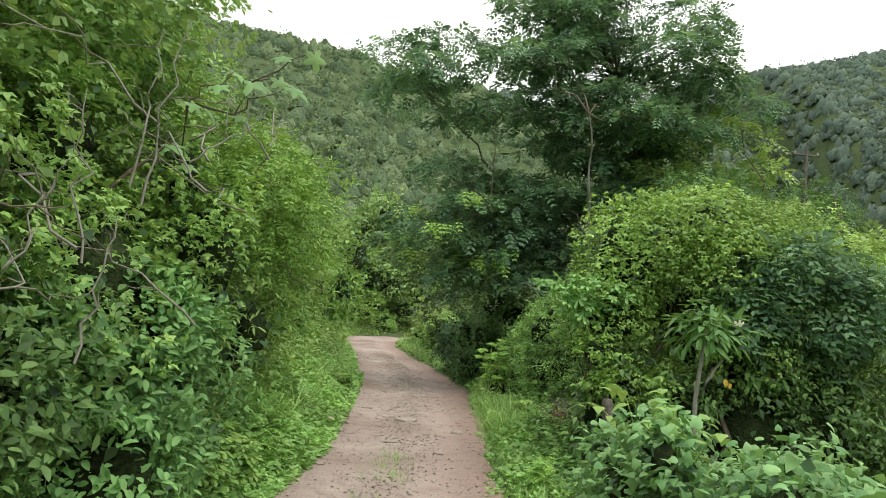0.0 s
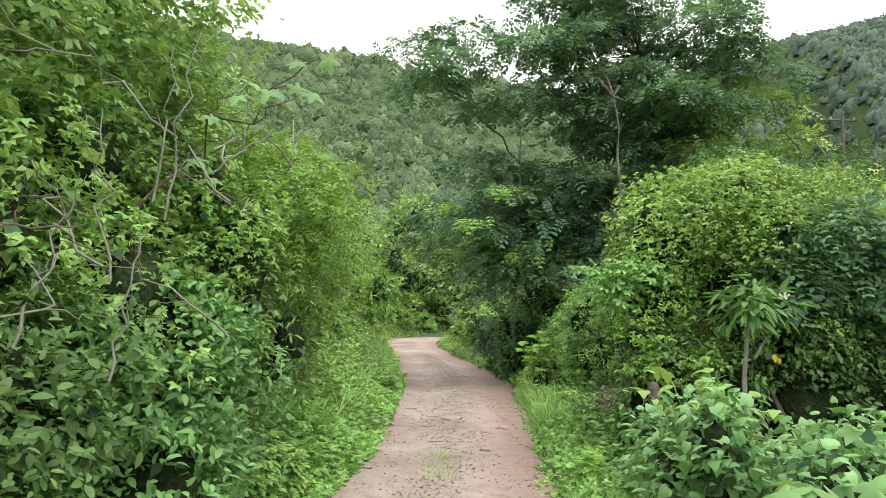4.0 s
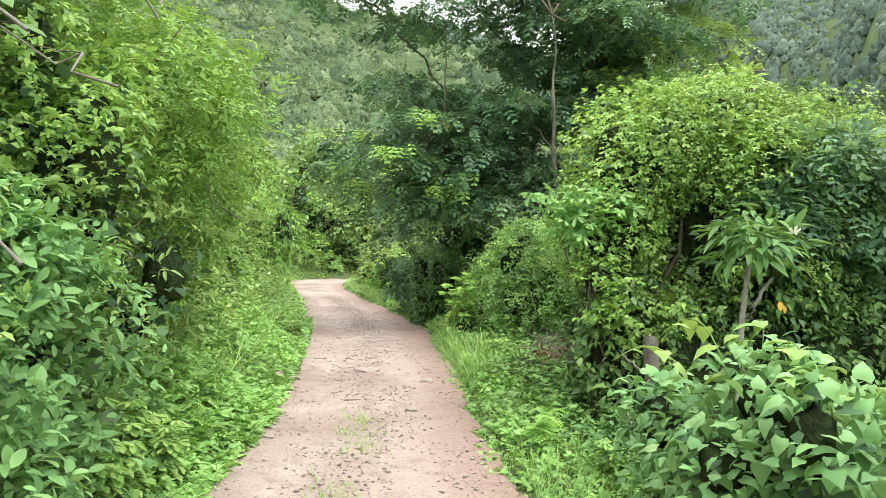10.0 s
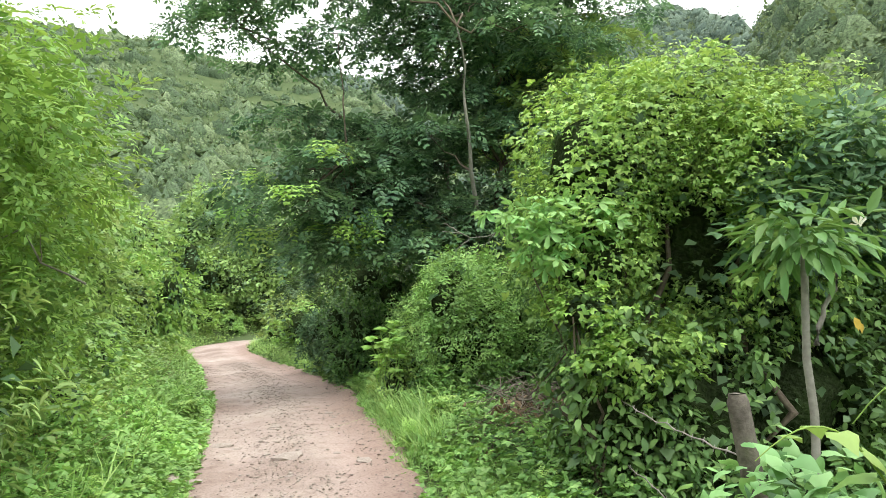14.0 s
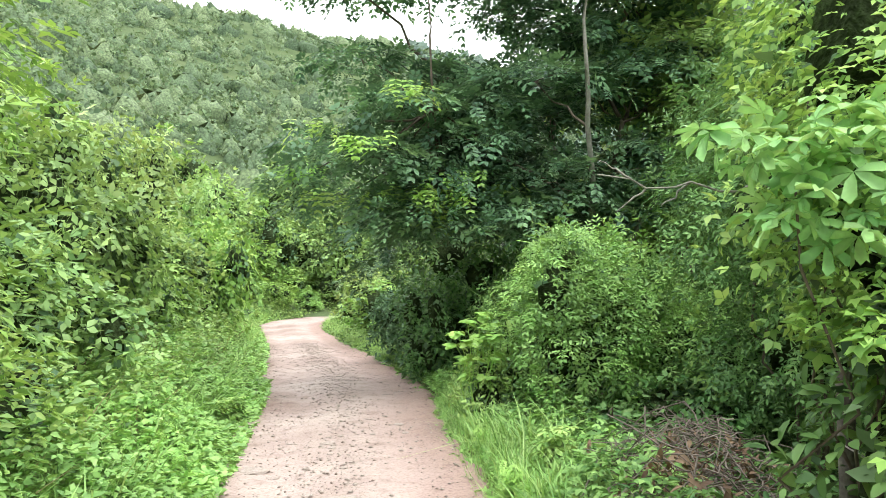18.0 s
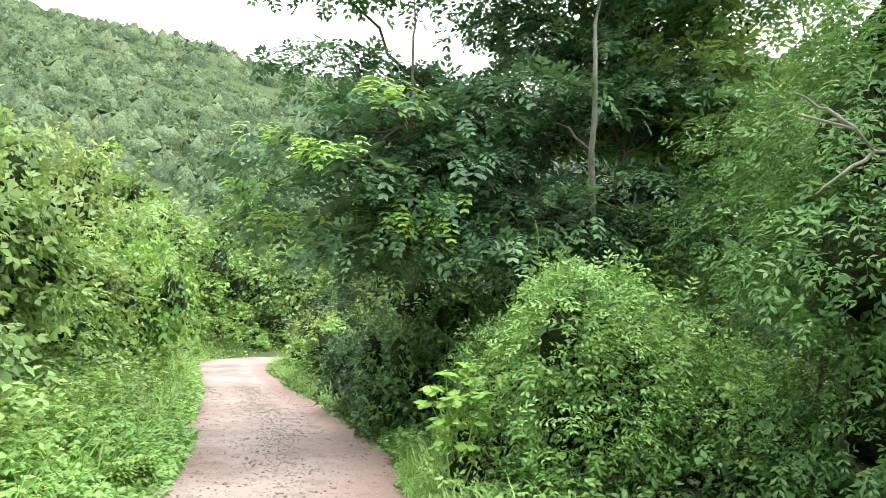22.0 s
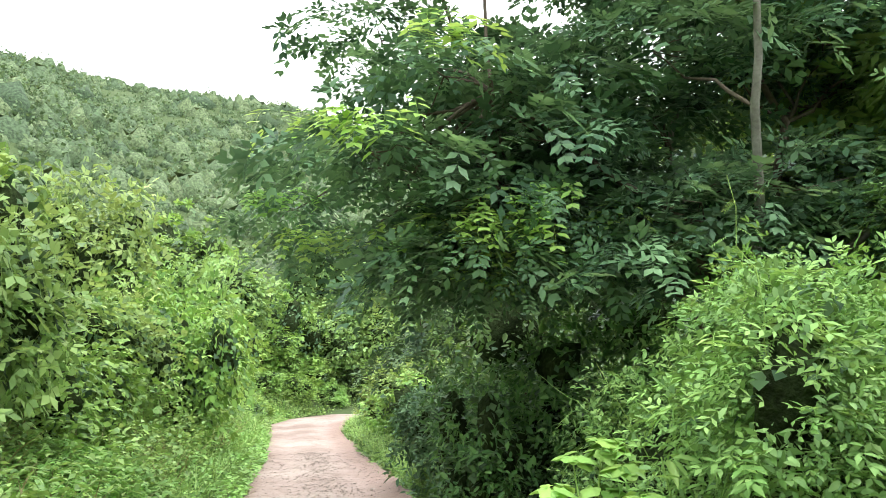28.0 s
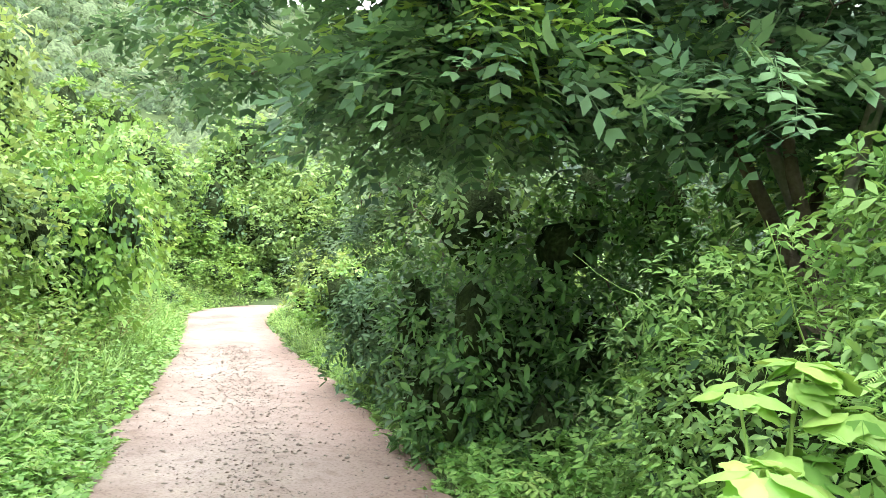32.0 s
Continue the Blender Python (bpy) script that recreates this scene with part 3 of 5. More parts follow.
def crown(x, y, u):
    """Height of the road's worn surface, u across it."""
    return 0.012 + 0.02 * np.sin(math.pi * u) - 0.035 * np.exp(-((u - 0.27) / 0.1) ** 2) - 0.035 * np.exp(-((u - 0.74) / 0.1) ** 2) + 0.009 * waves(x, y, 0.35) + 0.006 * waves(x, y, 0.11)


def on_road(x, y):
    a, b = np.interp(y, LEFT_Y, LEFT_X) - 0.1, np.interp(y, RIGHT_Y, RIGHT_X) + 0.12
    return crown(x, y, np.clip((x - a) / (b - a), 0.05, 0.95))


RZ = crown(RX, V, U)
edge = np.clip(np.minimum(U, 1 - U) / 0.06, 0, 1)
RZ = RZ * edge - 0.09 * (1 - edge)
ids = np.arange(RX.size).reshape(RX.shape)
quads = np.stack([ids[:-1, :-1], ids[:-1, 1:], ids[1:, 1:], ids[1:, :-1]], -1).reshape(-1, 4)
road = new("road", mesh_from("road", np.stack([RX, V, RZ], -1).reshape(-1, 3), quads, mat=ROAD, smooth=True))
road.data.attributes.new("across", "FLOAT", "POINT").data.foreach_set("value", U.astype(np.float32).ravel())
tagged(road, "pale pinkish packed dirt track with worn wheel ruts", "dirt road", kind="structure")


# ---- far woods and hillside scrub ----
def scrub(name, places, radius, per, rings, leaf, mass, mat, label):
    """Bush crowns too many to count: domed cores under ragged leaves, in one mesh."""
    places = places - np.array([0, 0, 0.3]) * (radius * rng.uniform(0, 2, len(places)))[:, None]
    n, sides = len(places), 2 * rings + 2
    el = np.linspace(-0.8, 1.2, rings)
    az = np.arange(sides) / sides * 2 * math.pi
    E_, A_ = np.meshgrid(el, az, indexing="ij")
    core = np.stack([np.cos(E_) * np.cos(A_), np.cos(E_) * np.sin(A_), np.sin(E_)], -1).reshape(-1, 3)
    lump = 0.86 * rng.uniform(0.6, 1.15, (n, len(core), 1)) * rng.uniform(0.7, 1.4, (n, 1, 3))
    cv = places[:, None] + core[None] * lump * radius[:, None, None]
    ids = np.arange(rings * sides).reshape(rings, sides)
    cq = np.stack([ids[:-1], np.roll(ids[:-1], -1, 1), np.roll(ids[1:], -1, 1), ids[1:]], -1).reshape(-1, 4)
    top = ids[-1]
    cq = np.concatenate([cq, np.stack([top[0:-2:2], top[1:-1:2], top[2::2], np.full(len(top[2::2]), top[-1])], -1)[:-1]])
    cores = (cv.reshape(-1, 3), (cq[None] + (np.arange(n) * len(core))[:, None, None]).reshape(-1, 4))
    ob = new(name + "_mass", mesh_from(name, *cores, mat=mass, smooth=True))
    tagged(ob, label, "woods", kind="stuff")
    c = np.repeat(places, per, 0)
    rad = np.repeat(radius, per)
    d = unit(rng.normal(size=(n * per, 3)) + np.array([0, 0, 0.35]))
    d[:, 2] = np.abs(d[:, 2])
    pos = c + d * rad[:, None] * (0.75 + 0.5 * rng.random((n * per, 1)))
    ahead = unit(d * 0.5 + rng.normal(size=d.shape) * 0.7)
    up = unit(d * 1.2 + np.array([0, 0, 0.4]) + rng.normal(size=d.shape) * 0.45)
    s = leaf * rad ** 0.4 * (0.6 + 0.8 * rng.random(n * per))
    v, q = place_shapes(KITE_ROUND, pos, ahead, up, s)
    ob = new(name, mesh_from(name, v, q, mat=mat))
    return tagged(ob, label, "woods", kind="stuff")


def sown(n, xa, xb, ya, yb, dmin, dmax):
    x, y = rng.uniform(xa, xb, n), rng.uniform(ya, yb, n)
    d = left_of(x, y)
    keep = (d > dmin) & (d < dmax)
    x, y = x[keep], y[keep]
    return np.stack([x, y, land(x, y)], -1)


def sown_round(n, ba, bb, ra, rb, dmin, dmax):
    be = np.radians(rng.uniform(ba, bb, n))
    rr = np.sqrt(rng.uniform(ra * ra, rb * rb, n))
    x, y = 0.4 + rr * np.sin(be), 6 + rr * np.cos(be)
    d = left_of(x, y)
    keep = (d > dmin) & (d < dmax)
    x, y = x[keep], y[keep]
    return np.stack([x, y, land(x, y)], -1)


hillside = np.concatenate([sown_round(4600, -46, 24, 26, 140, 9, 200), sown_round(1300, -46, 20, 20, 80, 9, 60)])
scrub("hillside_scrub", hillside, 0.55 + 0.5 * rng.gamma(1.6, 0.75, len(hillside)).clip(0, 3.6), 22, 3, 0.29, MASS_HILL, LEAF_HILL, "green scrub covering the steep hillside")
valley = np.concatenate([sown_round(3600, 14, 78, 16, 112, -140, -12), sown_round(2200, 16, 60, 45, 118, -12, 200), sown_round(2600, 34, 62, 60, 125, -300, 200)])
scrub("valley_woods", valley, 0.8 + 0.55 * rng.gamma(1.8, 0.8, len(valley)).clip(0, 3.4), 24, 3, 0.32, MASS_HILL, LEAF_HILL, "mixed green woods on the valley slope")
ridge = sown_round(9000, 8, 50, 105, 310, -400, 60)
scrub("far_hill_scrub", ridge, 1.0 + 0.6 * rng.gamma(1.6, 0.75, len(ridge)).clip(0, 4), 10, 3, 0.45, MASS_FAR_HAZE, LEAF_FAR_HAZE, "green scrub on the far hill, bluish haze put into its colour")


# ---- shrubs and trees ----
def inner(t, lobes, shrink=0.5, leaves=100):
    """Paints a bush's inner shade: near-black lumpy masses and dark leaves under the outer leaves."""
    chunks = []
    rings, sides = 5, 7
    E_, A_ = np.meshgrid(np.linspace(-1.5, 1.5, rings), np.arange(sides) / sides * 2 * math.pi, indexing="ij")
    ball = np.stack([np.cos(E_) * np.cos(A_), np.cos(E_) * np.sin(A_), np.sin(E_)], -1).reshape(-1, 3)
    ids = np.arange(rings * sides).reshape(rings, sides)
    quads = np.stack([ids[:-1], np.roll(ids[:-1], -1, 1), np.roll(ids[1:], -1, 1), ids[1:]], -1).reshape(-1, 4)
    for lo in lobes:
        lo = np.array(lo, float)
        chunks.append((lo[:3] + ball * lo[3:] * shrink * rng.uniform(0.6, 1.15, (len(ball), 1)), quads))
    part("inner_foliage", mesh_from("inner_foliage", *joined(chunks), mat=CORE_SHADE, smooth=True), t, "near-black mass inside the bush, its shade put into the colour")
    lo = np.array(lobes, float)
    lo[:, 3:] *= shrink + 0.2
    # Darker leaf colour added here so that gaps in the crown read as shade.
    part("inner_foliage", foliage("inner_foliage", lo, leaves * len(lo), KITE_ROUND, float(np.clip(0.3 * lo[:, 3:].mean(), 0.05, 0.085)), LEAF_DEEP, 0.5, 0.35, 0.8, clump=1), t, "dark leaves inside the bush, coloured to deepen its shade")


def leaf_parts(t, shape, lobes, count, size, mat, name="leaf", lift=0.6, fall=0.3):
    """Large leaves that can be told apart, each a part of its own on shared meshes."""
    kinds = [mesh_from(name, shape[0] * np.array([w, 1, d]), shape[1], mat=mat) for w, d in ((0.9, 0.8), (1.0, 1.2), (1.1, 1.0))]
    pos, out = balls(lobes, count, 0.4)
    for p, o in zip(pos, out):
        y = unit(o * np.array([0.9, 0.9, 0.3]) + rng.normal(size=3) * 0.5 - np.array([0, 0, fall]))
        x = unit(np.cross(y, np.array([0, 0, 0.9]) + o * lift + rng.normal(size=3) * 0.25))
        z = np.cross(x, y)
        s = size * rng.uniform(0.6, 1.3)
        ob = part(name, kinds[int(rng.integers(3))], t)
        ob.matrix_basis = Matrix([(x[i] * s, y[i] * s, z[i] * s, p[i]) for i in range(3)] + [(0, 0, 0, 1)])


def shrub(name, place, lobes, count, shape, size, mat, label, category="bush", group="", stems=5, bark=BARK, turn=0.0, scale=1.0, jitter=0.6, lift=0.8, shell=0.4, spread=0.35, core=True):
    t = thing(name, place, label, category, group, turn, scale)
    c = np.array(lobes, float)
    for i in range(stems):
        lo = c[i % len(c)]
        a = (rng.normal() * 0.08, rng.normal() * 0.08, -0.1)
        part("stem", mesh_from("stem", *limb(a, lo[:3] + rng.normal(size=3) * lo[3:] * 0.2, 0.02 * max(1, lo[5]), 0.006, 5), mat=bark), t)
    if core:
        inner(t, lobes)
    part("crown", foliage("crown", lobes, count, shape, size, mat, lift, shell, jitter, spread=spread), t)
    return t


def mound(rx, ry, rz, n, seed, base=0.0):
    """Lobes that make up an uneven mound on the ground."""
    r = np.random.default_rng(seed)
    out = [(0, 0, rz * 0.42 + base, rx * 0.72, ry * 0.72, rz * 0.5)]
    for i in range(n):
        a = r.uniform(0, 2 * math.pi)
        k = r.uniform(0.35, 0.8)
        h = r.uniform(0.2, 0.78) * (1.15 - 0.55 * k)
        s = r.uniform(0.26, 0.42)
        out.append((rx * k * math.cos(a), ry * k * math.sin(a), rz * h + base, rx * s, ry * s, rz * s * 0.75))
    return out


# ---- things: left of the road ----
# Dense leafy bush at the road's left edge.
shrub("leafy_bush", (-1.75, 4.5, 0.1), [(0, 0, 0.75, 0.72, 0.75, 0.8), (0.15, 0.45, 0.9, 0.62, 0.55, 0.75), (-0.3, -0.5, 0.9, 0.7, 0.7, 0.8), (0.1, 0.1, 1.25, 0.6, 0.6, 0.5), (0.25, -0.35, 0.45, 0.6, 0.6, 0.5)],
      17000, OVAL, 0.06, LEAF_BUSH, "dense bush with pointed deep-green leaves at the road edge", stems=6)
shrub("leafy_bush", (-2.15, 2.9, 0.2), [(0, 0, 0.7, 0.8, 0.8, 0.8), (0.2, 0.5, 1.0, 0.65, 0.6, 0.7), (0.1, -0.5, 0.6, 0.7, 0.6, 0.6)],
      13000, OVAL, 0.056, LEAF_MID, "rounded bush with broad green leaves on the bank", stems=5)
# Thicket overgrown with vines above it.
shrub("vine_thicket", (-2.9, 4.3, 0.9), mound(1.5, 2.0, 2.7, 9, 3), 16000, TRIO, 0.062, LEAF_HERB, "light green thicket tangled with climbing vines", "thicket", stems=8)
shrub("vine_thicket", (-3.2, 1.6, 0.9), mound(1.5, 1.7, 2.6, 8, 4), 14000, TRIO, 0.06, LEAF_HERB, "green thicket with dead twigs on the bank", "thicket", stems=8)
shrub("vine_thicket", (-2.05, 5.5, 0.4), mound(0.85, 1.0, 3.1, 9, 6), 11000, TRIO, 0.06, LEAF_VINE, "tall vine-hung thicket beside the road", "thicket", stems=7)
TALL = [(0.2, 0, 2.0, 1.2, 1.3, 1.2), (0.6, 0.7, 2.7, 1.0, 1.0, 0.9), (0.5, -0.9, 2.6, 1.0, 1.0, 0.9), (-0.3, 0.2, 3.2, 1.1, 1.3, 0.8), (0.7, 1.6, 2.3, 0.9, 1.0, 1.1), (0.9, 1.9, 3.1, 0.9, 1.0, 0.8), (0.3, 0.9, 3.7, 1.0, 1.1, 0.7), (0.5, -1.8, 2.6, 0.9, 1.0, 1.0)]
t = shrub("leafy_thicket", (-3.3, 3.9, 1.0), TALL, 15000, TRIO, 0.06, LEAF_HERB, "tall light green thicket on the bank", "thicket", stems=9, core=False)
part("fine_foliage", foliage("fine_foliage", TALL, 6000, SPRAY_FAR, 0.15, LEAF_BANK, 0.6, 0.5, 0.6), t, "fine yellowish green sprays")
shrub("feathery_thicket", (-3.1, 6.6, 1.0), [(0.2, 0, 1.6, 1.1, 1.3, 1.2), (0.5, 0.7, 2.4, 0.9, 1.0, 0.8), (0.3, -0.7, 2.5, 1.0, 1.0, 0.8)], 6000, SPRAY, 0.13, LEAF_BANK, "fine-leaved feathery thicket above the bank", "thicket", stems=7, core=False)
# Lime-green feathery tree leaning over the bank.
t = thing("feathery_tree", (-2.4, 7.8, 0.6), "lime-green feathery tree leaning over the road bank", "tree")
part("trunk", mesh_from("trunk", *limb((0, 0, -0.2), (0.5, -0.1, 2.2), 0.06, 0.03, 7), mat=BARK), t)
for to in ((1.4, 0.2, 2.3), (1.2, -1.0, 2.5), (0.9, 1.1, 2.6), (0.2, 0.2, 3.0)):
    part("branch", mesh_from("branch", *limb((0.25, 0, 1.0), to, 0.025, 0.006, 5), mat=BARK), t)
part("crown", foliage("crown", [(0.9, 0.0, 1.9, 0.85, 1.1, 0.85), (1.1, -0.9, 2.0, 0.75, 0.75, 0.7), (0.6, 0.9, 2.2, 0.8, 0.8, 0.8), (0.1, -0.3, 2.4, 1.0, 1.1, 0.7), (0.9, 0.2, 1.0, 0.7, 1.0, 0.6)], 7500, SPRAY, 0.125, LEAF_LIME, 0.6, 0.6, 0.5), t)
shrub("brushy_shrub", (-1.9, 6.6, 0.35), mound(0.9, 1.1, 1.7, 6, 9), 4200, LEAF_LONG, 0.07, LEAF_BANK, "fine-leaved shrub mixed with dry twigs on the bank")
shrub("brushy_shrub", (-2.2, 9.6, 0.5), mound(1.1, 1.3, 1.6, 6, 10), 4200, LEAF, 0.075, LEAF_VINE, "light green shrub on the bank above the verge")

# Slope shrubs further along the bank.
kinds = [
    ("slope_shrub", mound(1.1, 1.1, 1.8, 11, 21), 1500, SPRAY_FAR, 0.19, LEAF_BANK, "green feathery shrub on the hillside"),
    ("slope_shrub", mound(1.2, 1.2, 1.8, 9, 22), 1500, SPRAY_FAR, 0.19, LEAF_LIME, "lime-green feathery shrub on the hillside"),
    ("slope_shrub", mound(1.3, 1.2, 2.0, 12, 23), 2600, TRIO, 0.1, LEAF_VINE, "light green vine-grown shrub on the hillside"),
    ("slope_shrub", mound(1.0, 1.1, 2.2, 9, 24), 1500, SPRAY_FAR, 0.19, LEAF_BANK, "yellowish green feathery shrub on the hillside"),
    ("slope_shrub", mound(1.0, 1.0, 1.2, 9, 25), 1900, TRIO, 0.12, LEAF_HERB, "bright green low shrub on the hillside"),
]
stock = [shrub(k[0], (-9, 16 + 2 * i, float(land(-9, 16 + 2 * i)) - 0.1), *k[1:6], k[6], group="hillside shrubs") for i, k in enumerate(kinds)]
# The shrubs that wall the road along the bank.
for kind, px, py, s, tall in ((0, -2.5, 12.6, 1.0, 1.15), (3, -3.3, 14.6, 1.1, 1.25), (0, -2.9, 16.4, 1.1, 1.35), (2, -4.3, 12.4, 1.2, 1.2), (1, -2.7, 18.4, 0.95, 1.1), (3, -2.9, 20.6, 1.0, 1.2), (1, -2.7, 22.8, 1.2, 1.5), (2, -4.4, 18.0, 1.3, 1.4), (1, -2.9, 25.2, 1.1, 1.3), (3, -4.2, 23.5, 1.3, 1.5), (1, -2.9, 28.0, 1.15, 1.9), (3, -4.0, 31.5, 1.3, 1.7), (0, -4.3, 35.0, 1.4, 1.7), (2, -2.3, 10.8, 0.7, 0.8), (4, -1.7, 14.4, 0.6, 0.6), (4, -1.8, 17.6, 0.6, 0.6)):
    c = copy_thing(stock[kind], pose(px, py, float(land(px, py)) - 0.15, 0, 0, 40.0 * py))
    c.scale = (s, s, s * tall)
spots = sown(1500, -16, 10, 9, 56, 1.6, 12)
chosen = []
for p in spots:
    if p[1] < 11 and p[0] > -3.4:
        continue
    if all((p[0] - c[0]) ** 2 + (p[1] - c[1]) ** 2 > 1.15 ** 2 for c in chosen):
        chosen.append(p)
    if len(chosen) >= 48:
        break
for p in chosen:
    d = float(left_of(p[0], p[1]))
    s = rng.uniform(0.55, 0.8) if d < 2.6 else rng.uniform(0.75, 1.25)
    src = stock[rng.integers(len(stock))]
    c = copy_thing(src, pose(p[0], p[1], p[2] - 0.12, 0, 0, rng.uniform(0, 360)))
    c.scale = (s, s, s * rng.uniform(0.85, 1.15))


# ---- things: right of the road ----
# Great vine-covered mound.
M = (3.4, 7.9, -0.35)
t = thing("vine_mound", M, "great rounded mound of climbing vines smothering a bush", "bush")
for i in range(7):
    a = i * 0.9
    part("stem", mesh_from("stem", *limb((0.4 * math.cos(a), 0.3 * math.sin(a), 0), (0.4 + 0.8 * math.cos(a), 0.6 * math.sin(a), 2.3), 0.045, 0.015, 6), mat=BARK), t)
HOLES = [(-0.35, -0.75, 2.0, 0.36), (0.0, -0.85, 1.75, 0.32), (0.3, -0.95, 0.95, 0.42)]
CAP = [(0.35, 0.05, 2.3, 1.15, 0.95, 1.2), (-0.75, -0.05, 2.75, 0.58, 0.55, 0.7), (-0.95, -0.15, 2.2, 0.48, 0.45, 0.55), (0.1, 0.0, 3.1, 0.8, 0.7, 0.55), (1.3, 0.0, 2.5, 1.0, 0.8, 0.95), (0.8, 0.0, 3.0, 0.7, 0.7, 0.5), (-0.55, -0.45, 2.95, 0.4, 0.35, 0.4), (0.1, -0.7, 2.75, 0.35, 0.3, 0.35)]
BODY = [(-0.9, -0.35, 1.0, 0.55, 0.48, 0.85), (-0.25, -0.5, 0.85, 0.65, 0.45, 0.8), (0.5, -0.35, 1.0, 0.8, 0.6, 1.0), (1.4, -0.2, 1.2, 0.9, 0.7, 1.1), (-0.85, -0.55, 0.5, 0.55, 0.45, 0.5), (2.0, 0.0, 1.6, 0.8, 0.8, 0.9), (0.7, -0.4, 1.75, 0.7, 0.5, 0.5)]
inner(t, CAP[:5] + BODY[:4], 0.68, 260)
part("vine_cover", foliage("vine_cover", CAP, 33000, TRIO, 0.053, LEAF_VINE, 0.8, 0.2, 0.6, fall=0.35, holes=HOLES, clump=14, reach_to=0.2), t, "light yellow-green climbing leaves")
part("dark_foliage", foliage("dark_foliage", [(0.75, -0.75, 2.75, 0.6, 0.35, 0.35), (1.25, -0.65, 2.4, 0.7, 0.4, 0.55), (0.35, -0.75, 2.3, 0.45, 0.35, 0.4)], 1500, FROND_TREE[0], 0.15, LEAF_TREE, 0.6, 0.4, 0.5, holes=HOLES), t, "dark bluish green feathery leaves")
part("leafy_wall", foliage("leafy_wall", BODY, 17000, OVAL, 0.07, LEAF_MID, 0.85, 0.25, 0.6, fall=0.35, holes=HOLES, clump=10), t, "deep green pointed vine leaves")
part("hanging_vine", foliage("hanging_vine", [(-0.05, -0.85, 2.35, 0.2, 0.16, 0.6), (-0.15, -0.8, 2.9, 0.25, 0.2, 0.25), (-0.85, -0.7, 1.45, 0.4, 0.2, 0.16)], 1000, TRIO, 0.065, LEAF_LIME, 0.9, 0.5, 0.6, fall=0.4), t, "hanging lime-green vine")
shrub("feathery_thicket", (4.3, 10.7, -0.5), [(0, 0, 3.4, 0.9, 0.8, 0.7), (-0.3, -0.1, 2.5, 0.9, 0.8, 0.7), (0.5, 0.2, 2.7, 0.9, 0.8, 0.8), (0.1, 0.1, 1.5, 0.9, 0.8, 0.8), (0.4, 0.1, 4.2, 0.8, 0.8, 0.55)], 7000, SPRAY, 0.115, LEAF_MID, "deep green feathery bush behind the vine mound", "thicket", stems=6)
# Spray of broad five-fingered leaves in front of the mound.
t = thing("fingered_shrub", (2.02, 7.5, -0.1), "shrub with pale green five-fingered leaves", "bush")
FINGERED = [(-0.05, 0.05, 2.15, 0.34, 0.28, 0.12), (0.25, -0.08, 2.08, 0.34, 0.26, 0.12), (0.05, 0.0, 1.92, 0.3, 0.25, 0.12)]
for i, lo in enumerate(FINGERED + FINGERED[:1]):
    part("stem", mesh_from("stem", *limb((0.3 + 0.05 * i, 0.35 + 0.04 * i, -0.1), np.array(lo[:3]) + 0.1 * (i - 1), 0.01, 0.004, 6, 7, 0.03), mat=BARK), t)
leaf_parts(t, HAND_FIVE, FINGERED, 170, 0.09, LEAF_FINGER, lift=0.35, fall=0.1)
shrub("leafy_spray", (2.3, 7.35, -0.1), [(-0.05, 0.1, 1.45, 0.3, 0.3, 0.2), (0.15, -0.1, 1.1, 0.38, 0.3, 0.18)], 800, TRIO, 0.065, LEAF_LIME, "lime-green leafy spray below the vine mound", stems=3)

# Young rosette tree with a slim trunk.
t = thing("rosette_sapling", (2.7, 5.95, -0.1), "slim sapling with a rosette of long glossy leaves", "sapling")
part("trunk", mesh_from("trunk", *limb((-0.17, 0, -0.2), (0.03, 0.02, 1.75), 0.024, 0.018, 8, 8, 0.006), mat=BARK_PALE), t)
part("branch", mesh_from("branch", *limb((0.02, 0, 1.25), (0.2, 0, 1.6), 0.016, 0.01, 6), mat=BARK_PALE), t)
LEAF_GLOSSY = leaf_shape(0.36, 0.08, 0.15)
n = 220
az = rng.uniform(0, 2 * math.pi, n)
el = rng.uniform(-0.9, 1.2, n)
dirs = np.stack([np.cos(az) * np.cos(el), np.sin(az) * np.cos(el), np.sin(el)], -1)
for k in range(n):
    d = dirs[k:k + 1]
    part("leaf", mesh_from("leaf", *place_shapes(LEAF_GLOSSY, np.array([[0.03, 0.02, 1.78]]) + d * np.array([1, 1, 0.75]) * rng.uniform(0.06, 0.34), d * np.array([1, 1, 0.6]) + rng.normal(size=(1, 3)) * 0.35 - np.array([[0, 0, 0.4]]), np.array([[0, 0, 0.8]]) + d * 0.6, rng.uniform(0.09, 0.17, 1)), mat=LEAF_MID), t)
part("yellow_leaf", mesh_from("yellow_leaf", *place_shapes(LEAF_ROUND, np.array([[0.15, -0.12, 1.38], [0.2, -0.1, 1.35]]), np.array([[0.2, -0.2, -1], [0.3, 0, -1]]), np.array([[0, -1, 0.2], [0.2, -1, 0.2]]), np.array([0.07, 0.06])), mat=LEAF_GOLD), t, "withered yellow leaf")
part("flower", mesh_from("flower", *place_shapes(HAND_FIVE, np.array([[0.25, -0.1, 1.82]]), np.array([[0, -0.5, 0.6]]), np.array([[0, -1, 0.4]]), np.array([0.06])), mat=PETAL), t, "white flower")

